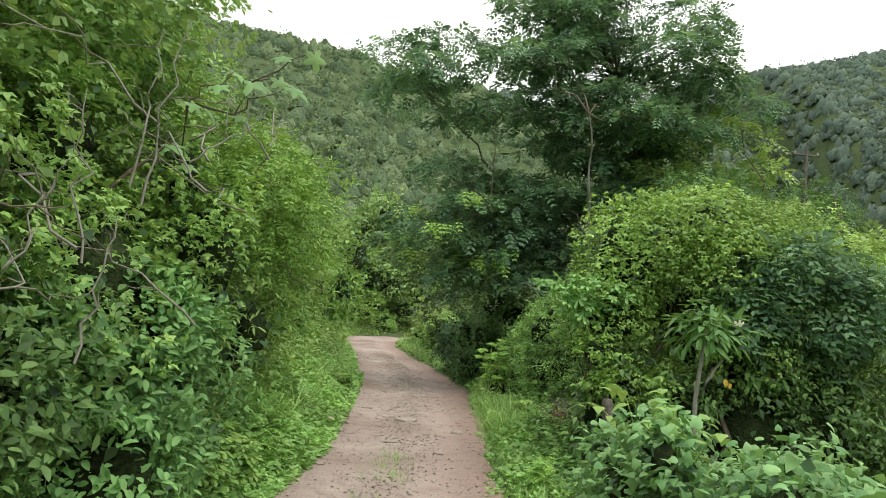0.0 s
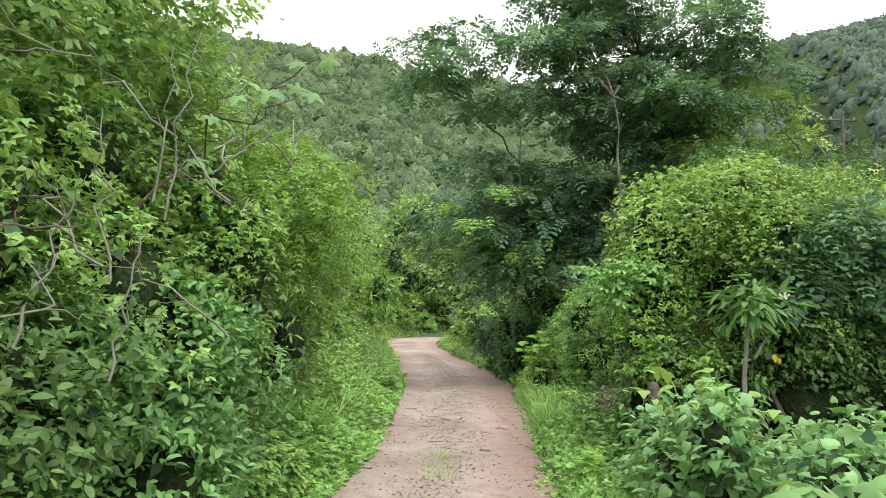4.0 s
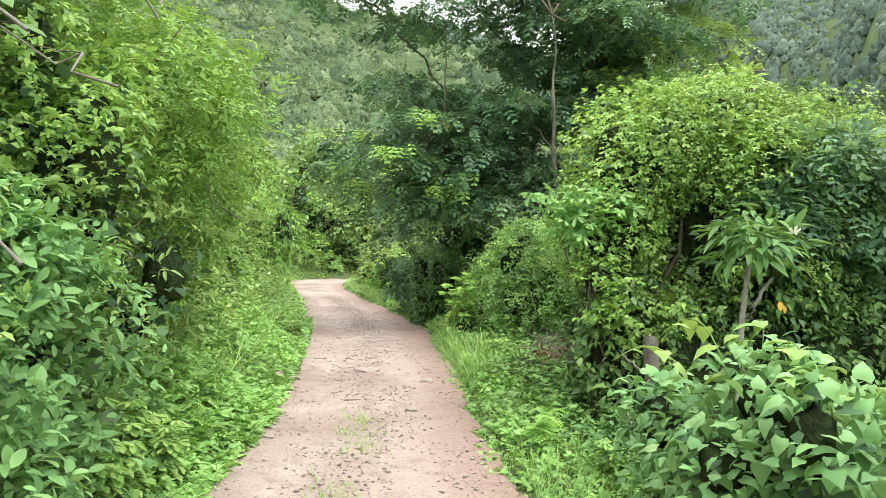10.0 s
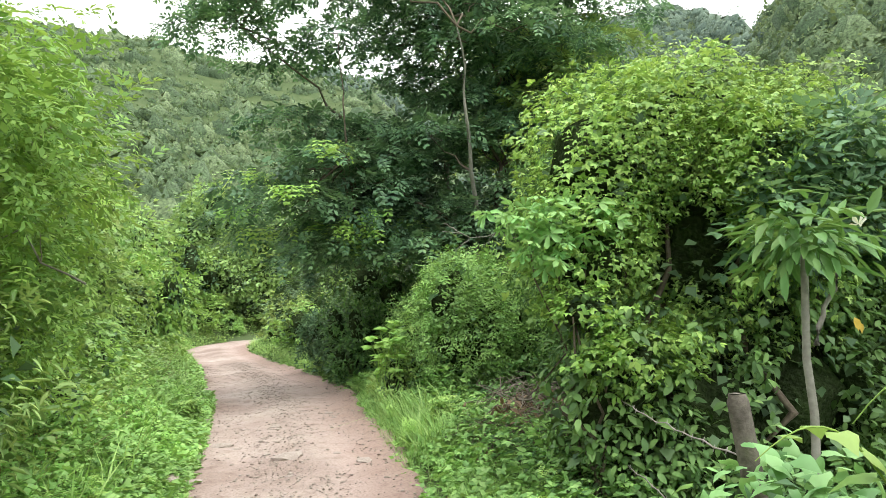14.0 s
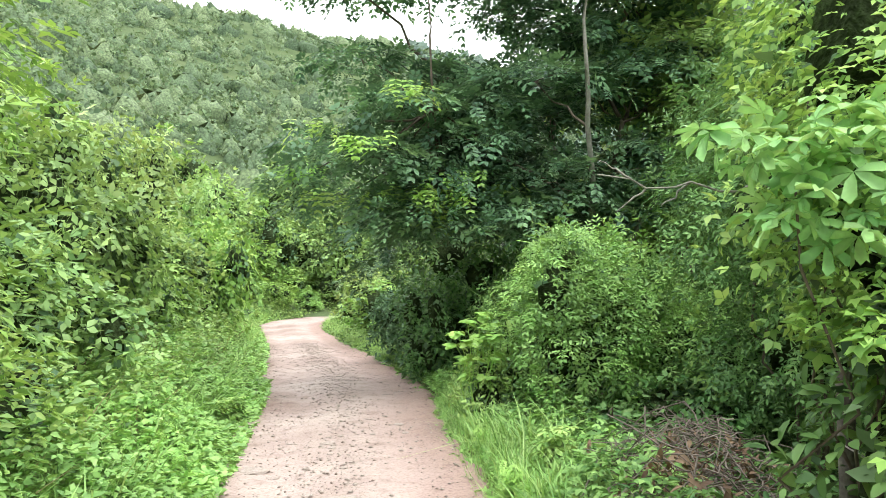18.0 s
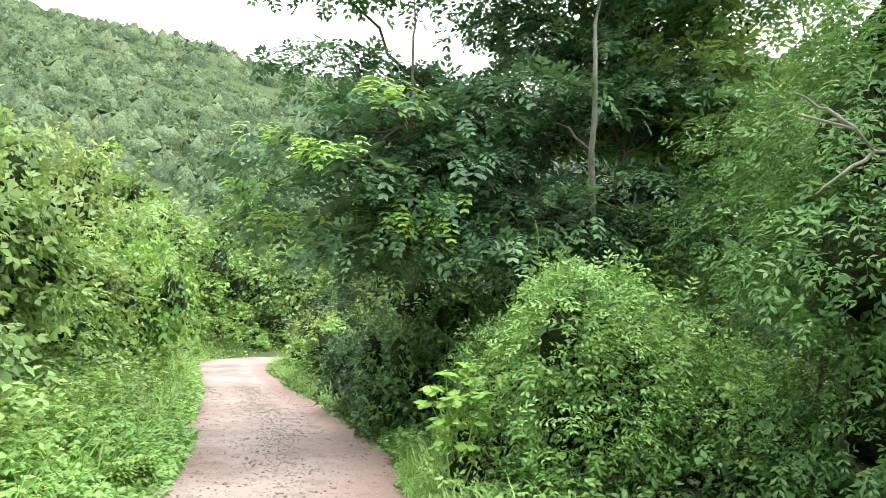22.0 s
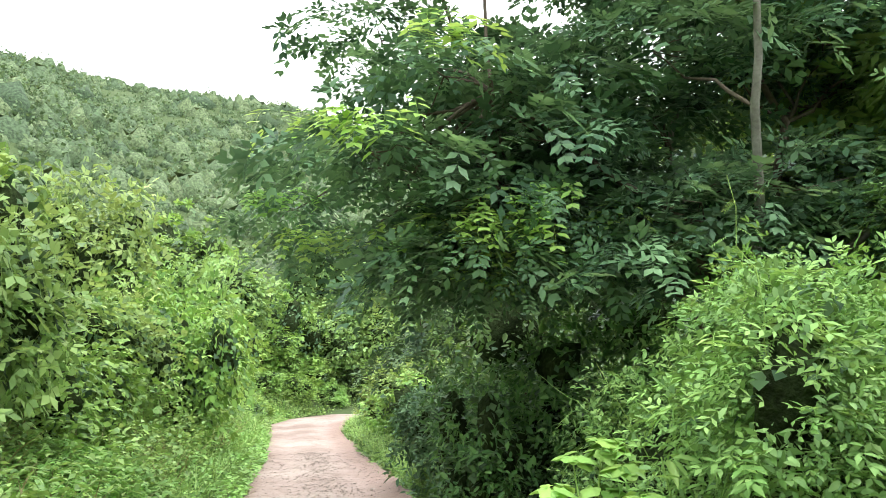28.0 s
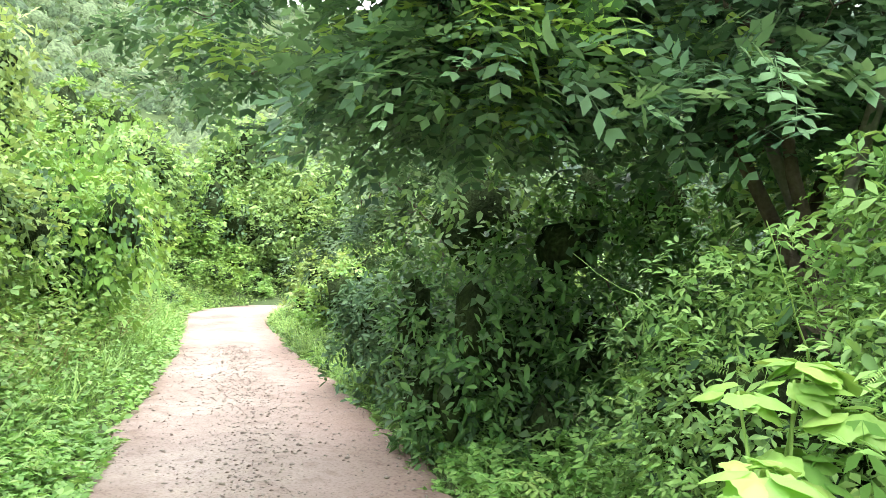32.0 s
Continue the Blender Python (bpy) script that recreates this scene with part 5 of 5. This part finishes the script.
# Utility pole across the valley.
t = thing("utility_pole", (20.7, 34.6, float(land(20.7, 34.6)) - 0.1), "grey utility pole with a crossarm across the valley", "pole")
ph = 11.9 - float(land(20.7, 34.6))
part("shaft", mesh_from("shaft", *tube([(0, 0, -0.3), (0, 0, ph * 0.5), (0, 0, ph)], [0.1, 0.09, 0.07], 10), mat=POST), t)
arm = part("crossarm", mesh_from("crossarm", *tube([(-0.7, 0, ph - 0.4), (0, 0, ph - 0.4), (0.7, 0, ph - 0.4)], [0.05, 0.05, 0.05], 4), mat=POST), t)
for px in (-0.6, 0.0, 0.6):
    part("insulator", mesh_from("insulator", *tube([(px, 0, ph - 0.36), (px, 0, ph - 0.3), (px, 0, ph - 0.22)], [0.03, 0.05, 0.03], 8), mat=STONE), arm)


# ---- verge plants and grass ----
def verge(name, n, side, ya, yb, near, far, shape, size, mat, label, low=0.02, high=0.4, kind="stuff", up_bias=0.8):
    y = rng.uniform(ya, yb, n)
    w = near + (far - near) * rng.random(n) ** 1.3
    x = np.interp(y, LEFT_Y, LEFT_X) - w if side < 0 else np.interp(y, RIGHT_Y, RIGHT_X) + w
    z = land(x, y)
    patch = 0.5 + 0.5 * waves(x * 1.3, y, 0.45)
    h = low + (high - low) * np.clip(w / 0.7, 0.15, 1) * (0.35 + 0.65 * patch) * rng.random(n) ** 0.6
    az = rng.uniform(0, 2 * math.pi, n)
    ahead = np.stack([np.cos(az), np.sin(az), rng.normal(size=n) * 0.35], -1)
    upv = np.tile([0, 0, up_bias], (n, 1)) + rng.normal(size=(n, 3)) * 0.3
    v, q = place_shapes(shape, np.stack([x, y, z + h], -1), ahead, upv, size * rng.uniform(0.6, 1.3, n))
    return tagged(new(name, mesh_from(name, v, q, mat=mat)), label, "undergrowth", kind=kind)


def grass(name, n, side, ya, yb, near, far, length, mat, label, shape=BLADE, tall=None):
    y = rng.uniform(ya, yb, n)
    w = near + (far - near) * rng.random(n) ** 1.2
    x = np.interp(y, LEFT_Y, LEFT_X) - w if side < 0 else np.interp(y, RIGHT_Y, RIGHT_X) + w
    az = rng.uniform(0, 2 * math.pi, n)
    lean = np.stack([np.cos(az), np.sin(az), rng.normal(size=n) * 0.15], -1)
    upv = np.tile([0, 0, 1.0], (n, 1)) + rng.normal(size=(n, 3)) * 0.18
    ln = length * rng.uniform(0.45, 1.25, n) * np.clip(0.4 + w / 0.4, 0.4, 1)
    v, q = place_shapes(shape, np.stack([x, y, land(x, y) - 0.02], -1), lean, upv, ln)
    return tagged(new(name, mesh_from(name, v, q, mat=mat)), label, "grass", kind="stuff")


verge("verge_herbs", 29000, -1, 0.5, 18, -0.12, 1.8, TRIO, 0.1, LEAF_HERB, "bright green low herbs along the road edge", 0.02, 0.8)
verge("verge_weeds", 9000, -1, 3, 24, 0.4, 2.6, LEAF, 0.08, LEAF_MID, "mixed green weeds on the bank foot", 0.05, 0.6)
verge("far_verge_herbs", 17000, -1, 15, 42, 0.0, 2.6, KITE, 0.1, LEAF_HERB, "low green herbs beside the road", 0.02, 0.75)
verge("verge_herbs", 13000, 1, 1, 24, -0.1, 1.3, TRIO, 0.075, LEAF_HERB, "low green herbs along the road edge", 0.02, 0.3)
verge("far_verge_herbs", 5000, 1, 18, 42, 0.0, 1.8, LEAF, 0.12, LEAF_MID, "low green herbs beside the road", 0.02, 0.5)
verge("under_fence_weeds", 11000, 1, 0.5, 14, 0.6, 4.0, LEAF, 0.085, LEAF_MID, "green weeds under the fence", 0.03, 0.55)
grass("verge_grass", 17000, 1, 1.5, 26, -0.16, 0.8, 0.26, GRASS, "fresh green grass along the road edge")
grass("verge_grass", 3400, 1, 9.5, 15, -0.05, 0.75, 0.46, GRASS, "long fresh grass leaning over the road edge")
verge("verge_herbs", 6500, 1, 7, 17, 0.15, 1.2, TRIO, 0.085, LEAF_HERB, "leafy green herbs among the long grass", 0.05, 0.55)
grass("verge_grass", 7000, -1, 1.5, 26, -0.12, 0.6, 0.2, GRASS, "fresh green grass along the road edge")
verge("bank_cover", 20000, -1, 8.5, 40, 0.7, 5.0, KITE, 0.1, LEAF_BANK, "yellow-green undergrowth covering the bank", 0.05, 1.3)
verge("bank_cover", 9000, -1, 8.5, 30, 0.7, 3.5, LEAF, 0.075, LEAF_VINE, "light green creepers covering the bank", 0.05, 1.0)
grass("bank_grass", 14000, -1, 8, 40, 0.4, 3.4, 0.62, GRASS, "long green grass on the bank")
grass("dry_bank_grass", 3000, -1, 8, 30, 0.8, 3.4, 0.7, STRAW, "dry straw-coloured grass on the bank")
verge("bend_herbs", 11000, -1, 33, 56, 0.0, 6.0, KITE, 0.17, LEAF_BANK, "light green undergrowth around the bend", 0.05, 1.1)
grass("bend_grass", 9000, -1, 28, 50, -0.1, 3.5, 0.5, GRASS, "light green grass around the bend")
grass("bend_grass", 4000, 1, 34, 46, -0.1, 2.5, 0.5, GRASS, "light green grass around the bend")
grass("far_verge_grass", 6000, 1, 18, 44, 0.0, 1.0, 0.4, GRASS, "green grass by the bend")


BLADES = [mesh_from("blade", *blade_shape(0.022, c), mat=GRASS) for c in (0.5, 0.8, 1.1, 1.4)]


def tussock(x, y, n, length, label, wide=0.05):
    t = thing("grass_tussock", (x, y, max(float(land(x, y)), float(on_road(x, y)) - 0.02) if wide > 0.1 else float(land(x, y))), label, "grass", "grass tussocks")
    for k in range(n):
        az = rng.uniform(0, 360)
        o = part("blade", BLADES[int(rng.integers(4))], t)
        s = length * rng.uniform(0.5, 1.1)
        o.matrix_basis = pose(rng.normal() * wide, rng.normal() * wide * 1.3, -0.01, rng.uniform(-28, 4), 0, az) @ Matrix.Diagonal((max(s, 0.3), s, s, 1))


for x, y, n, ln in ((2.1, 11.5, 70, 0.8), (2.25, 11.0, 60, 0.75), (2.0, 10.6, 45, 0.45), (2.4, 12.0, 45, 0.55), (2.2, 9.4, 40, 0.42), (1.9, 7.8, 36, 0.38), (1.75, 5.9, 40, 0.45), (2.05, 5.6, 36, 0.5)):
    tussock(x, y, n, ln, "tussock of long arching green grass at the road edge")
for x, y in ((0.2, 7.85), (0.19, 6.9), (-0.06, 5.85), (0.15, 7.4), (-0.24, 5.0), (-0.1, 5.4)):
    tussock(x, y, 60, 0.17, "thin tuft of grass in the middle of the road", 0.11)

# Leafy herbs that stand out one by one along the verges.
def herb(place, height, stems, leaf, shape, mat, label):
    t = thing("verge_herb", place, label, "plant", "verge herbs")
    for i in range(stems):
        a = rng.uniform(0, 2 * math.pi)
        top = np.array([0.5 * height * math.cos(a) * rng.uniform(0.2, 0.8), 0.5 * height * math.sin(a) * rng.uniform(0.2, 0.8), height * rng.uniform(0.7, 1.0)])
        line = wander((0.02 * math.cos(a), 0.02 * math.sin(a), -0.05), top, 8, 0.04)
        v1 = tube(line, np.linspace(0.006, 0.002, 8), 4)
        k = 16
        at = line[(2 + (np.arange(k) % 6))]
        az = np.arange(k) * 2.4 + a
        d = np.stack([np.cos(az), np.sin(az), rng.uniform(-0.4, 0.3, k)], -1)
        s = leaf * (1.15 - 0.55 * (np.arange(k) % 6) / 5) * rng.uniform(0.8, 1.2, k)
        v2 = place_shapes(shape, at, d, np.tile([0, 0, 1.0], (k, 1)) + d * 0.3, s)
        part("shoot", mesh_from("shoot", *joined([v1, v2]), mat=mat), t)
    return t


herbs = [herb((-1.25, 5.6, 0.0), 0.55, 7, 0.15, HAND_FIVE, LEAF_HERB, "bright green leafy herb at the road edge"),
         herb((-1.2, 8.3, 0.0), 0.45, 6, 0.12, LEAF, LEAF_HERB, "bright green pointed herb at the road edge"),
         herb((-1.3, 10.4, 0.0), 0.5, 6, 0.16, FROND_COARSE, LEAF_BRIGHT, "pale green feathery herb at the road edge")]
for i in range(64):
    y = 2.5 + 0.28 * i + rng.uniform(-0.2, 0.2)
    side = -1 if i % 3 else 1
    w = rng.uniform(0.12, 1.1)
    x = np.interp(y, LEFT_Y, LEFT_X) - w if side < 0 else np.interp(y, RIGHT_Y, RIGHT_X) + w
    c = copy_thing(herbs[int(rng.integers(3))], pose(x, y, float(land(x, y)), 0, 0, rng.uniform(0, 360)))
    s = rng.uniform(0.6, 1.1) * (0.7 + 0.4 * min(w, 0.8))
    c.scale = (s, s, s)

# Dead twigs and pale branches caught in the thicket.
for x, y, z, ln, turn in ((-1.5, 2.6, 1.5, 0.9, 20), (-1.7, 3.2, 1.9, 1.0, 60), (-1.3, 3.6, 1.6, 0.7, 110), (-1.9, 2.2, 1.2, 0.9, 340), (-1.4, 4.6, 2.3, 0.9, 80), (-1.6, 5.6, 2.2, 1.0, 150), (-1.5, 6.2, 1.6, 0.8, 40), (-1.2, 7.2, 1.9, 0.8, 100), (-1.8, 1.9, 1.6, 0.8, 15), (-1.25, 4.3, 2.5, 0.7, 30), (-1.2, 4.9, 2.75, 0.6, 120), (-1.35, 3.9, 2.3, 0.7, 75), (-1.05, 5.6, 2.9, 0.6, 10), (-1.5, 3.3, 2.6, 0.8, 140)):
    t = thing("dead_branch", (x, y, z), "pale dead branch caught in the thicket", "branch", "dead branches", turn)
    main = wander((0, -ln * 0.5, -0.15), (0.1, ln * 0.5, 0.2), 8, 0.07, 0.08)
    part("bough", mesh_from("bough", *tube(main, np.linspace(0.007, 0.0025, 8), 6), mat=BARK_PALE), t)
    for k in (2, 4, 5, 6):
        part("twig", mesh_from("twig", *limb(main[k], main[k] + rng.normal(size=3) * 0.13 + np.array([0.05, 0.1, 0.08]), 0.004, 0.0015, 5, 6, 0.05), mat=TWIG), t)

# Pale forked branch that sticks out beside the great mound.
t = thing("dead_branch", (1.5, 8.2, 2.03), "pale forked dead branch sticking out of the bushes", "branch", "dead branches")
main = wander((0.95, 0.15, -0.05), (0, 0, 0), 9, 0.04)
part("bough", mesh_from("bough", *tube(main, np.linspace(0.0065, 0.003, 9), 6), mat=BARK_PALE), t)
for k in (4, 6, 7):
    part("twig", mesh_from("twig", *limb(main[k], main[k] + np.array([-0.12, 0.05, 0.09 if k % 2 else -0.1]), 0.006, 0.002, 5, 6, 0.05), mat=BARK_PALE), t)

# Pale dead stems that stand up out of the thicket, and one dark branch lower down.
for x, y, z, dx, dy, dz, mat in ((-1.2, 3.4, 2.0, 0.1, 0.1, 0.95, BARK_PALE), (-1.3, 3.5, 2.1, 0.02, 0.15, 0.85, BARK_PALE), (-1.35, 3.2, 1.7, -0.12, 0.1, 0.8, BARK_PALE), (-1.12, 3.8, 2.3, 0.28, 0.2, 0.3, BARK_PALE), (-1.4, 2.2, 1.8, 0.32, 0.2, 0.06, BARK), (-1.35, 2.5, 1.45, 0.12, 0.1, 0.5, BARK_PALE), (-1.2, 2.9, 1.3, 0.05, 0.1, 0.6, BARK_PALE)):
    t = thing("dead_branch", (x, y, z), "bare dead stem standing out of the thicket", "branch", "dead branches")
    main = wander((0, 0, 0), (dx, dy, dz), 9, 0.035)
    part("bough", mesh_from("bough", *tube(main, np.linspace(0.0065, 0.0025, 9), 6), mat=mat), t)
    for k in (3, 4, 6, 7):
        part("twig", mesh_from("twig", *limb(main[k], main[k] + rng.normal(size=3) * 0.11 + np.array([0.03, 0, 0.09]), 0.0035, 0.0014, 5, 6, 0.06), mat=mat), t)

# Long sprig with large pale leaves that arches over the bank.
t = thing("overhanging_branch", (-1.9, 4.7, 2.2), "arching dark sprig with large pale green lobed leaves", "branch")
main = wander((0, 0, 0), (0.95, 0.35, 1.0), 10, 0.05, 0.12)
part("bough", mesh_from("bough", *tube(main, np.linspace(0.014, 0.005, 10), 6), mat=BARK), t)
ends = [p for p in main[3:]]
for k in (2, 4, 6, 7):
    line = wander(main[k], main[k] + np.array([0.12 + 0.04 * k, 0.1 - 0.03 * k, 0.22]), 6, 0.06)
    part("twig", mesh_from("twig", *tube(line, np.linspace(0.007, 0.003, 6), 5), mat=BARK), t)
    ends += [line[3], line[5]]
for p in ends:
    d = unit(rng.normal(size=(1, 3)) * np.array([1, 1, 0.4]) + np.array([[0.2, -0.2, -0.5]]))
    part("leaf", mesh_from("leaf", *place_shapes(STAR if len(ends) % 2 else HEART, p[None], d, np.array([[0, -0.5, 0.8]]), np.array([rng.uniform(0.1, 0.16)])), mat=LEAF_WEED), t)


# ---- stones and gravel on the road ----
def stone_mesh(seed, s):
    r = np.random.default_rng(seed)
    bm = bmesh.new()
    bmesh.ops.create_icosphere(bm, subdivisions=1, radius=s)
    for v in bm.verts:
        v.co *= 0.8 + 0.4 * r.random()
        v.co.z *= 0.5
    me = bpy.data.meshes.new("stone")
    bm.to_mesh(me)
    bm.free()
    me.materials.append(STONE)
    return me


stones = [stone_mesh(i, 1.0) for i in range(5)]
for x, y, s in ((0.17, 8.82, 0.11), (0.73, 8.42, 0.1), (-0.26, 11.83, 0.17), (-0.1, 11.6, 0.07), (-0.7, 17.2, 0.17), (-0.62, 16.95, 0.12), (0.40, 10.6, 0.2), (1.1, 10.14, 0.12), (0.39, 12.65, 0.1), (1.2, 13.54, 0.09), (0.42, 12.44, 0.05), (0.85, 12.96, 0.05), (1.22, 13.07, 0.06), (1.1, 20.4, 0.06), (1.6, 19.9, 0.06), (-0.55, 7.4, 0.06), (-0.6, 13.9, 0.05), (-0.72, 10.4, 0.16), (-0.5, 10.1, 0.12), (-0.66, 14.6, 0.09), (0.2, 10.9, 0.06), (0.5, 11.6, 0.05), (0.0, 12.9, 0.05), (0.9, 10.6, 0.06), (0.35, 9.7, 0.05)):
    st = new("stone", stones[int(x * 10) % 5])
    st.matrix_basis = pose(x, y, float(on_road(x, y)) + 0.004, 0, 0, 100 * x) @ Matrix.Diagonal((s, s * 0.75, s * 0.42, 1))
    tagged(st, "small pale stone lying on the dirt road", "stone", "road stones")
def strewn(name, n, ya, yb, low, high, mat, label):
    yy = rng.uniform(ya, yb, n)
    uu = np.where(rng.random(n) < 0.35, rng.normal(0.47, 0.1, n), rng.random(n)).clip(0.02, 0.98)
    xx = np.interp(yy, LEFT_Y, LEFT_X) * (1 - uu) + np.interp(yy, RIGHT_Y, RIGHT_X) * uu
    octa = np.array([(1, 0, 0), (0, 1, 0), (-1, 0, 0), (0, -1, 0), (0, 0, 0.6), (0, 0, -0.4)], float)
    faces = np.array([(0, 1, 4), (1, 2, 4), (2, 3, 4), (3, 0, 4), (1, 0, 5), (2, 1, 5), (3, 2, 5), (0, 3, 5)])
    sz = (low * rng.gamma(2.2, 0.6, n)).clip(low * 0.6, high)
    turn = rng.uniform(0, 6.28, n)
    ov = octa[None] * sz[:, None, None] * rng.uniform(0.55, 1.3, (n, 6, 1))
    ov = np.stack([ov[..., 0] * np.cos(turn)[:, None] - ov[..., 1] * np.sin(turn)[:, None], ov[..., 0] * np.sin(turn)[:, None] + ov[..., 1] * np.cos(turn)[:, None], ov[..., 2]], -1)
    ov += np.stack([xx, yy, on_road(xx, yy) + 0.2 * sz], -1)[:, None]
    ob = new(name, mesh_from(name, ov.reshape(-1, 3), tris=(faces[None] + 6 * np.arange(n)[:, None, None]).reshape(-1, 3), mat=mat))
    return tagged(ob, label, "gravel", kind="stuff")


strewn("gravel", 11000, 3, 26, 0.0065, 0.03, STONE, "loose pale gravel strewn over the dirt road")
strewn("clods", 4500, 3, 26, 0.006, 0.02, CLOD, "dark clods and pebbles on the dirt road")


# Withered litter along the right-hand edge of the track.
verge("edge_litter", 3200, 1, 2, 24, -0.16, 0.12, LEAF, 0.045, LEAF_DRY, "withered brown leaves along the road edge", 0.0, 0.03)
verge("edge_litter", 1100, -1, 2, 24, -0.16, 0.1, LEAF, 0.045, LEAF_DRY, "withered brown leaves along the road edge", 0.0, 0.03)

# Ground cover beyond the verges and behind the start of the walk.
verge("valley_undergrowth", 15000, 1, -6, 30, 3.4, 14.0, KITE, 0.2, LEAF_BANK, "green undergrowth over the valley floor", 0.03, 0.5)
verge("valley_undergrowth", 4000, 1, -6, 1.5, 0.0, 4.0, KITE, 0.12, LEAF_HERB, "green herbs beside the track", 0.03, 0.4)
verge("slope_undergrowth", 5000, -1, -6, 1.5, 0.0, 7.0, KITE, 0.16, LEAF_BANK, "green undergrowth beside the track", 0.03, 0.6)
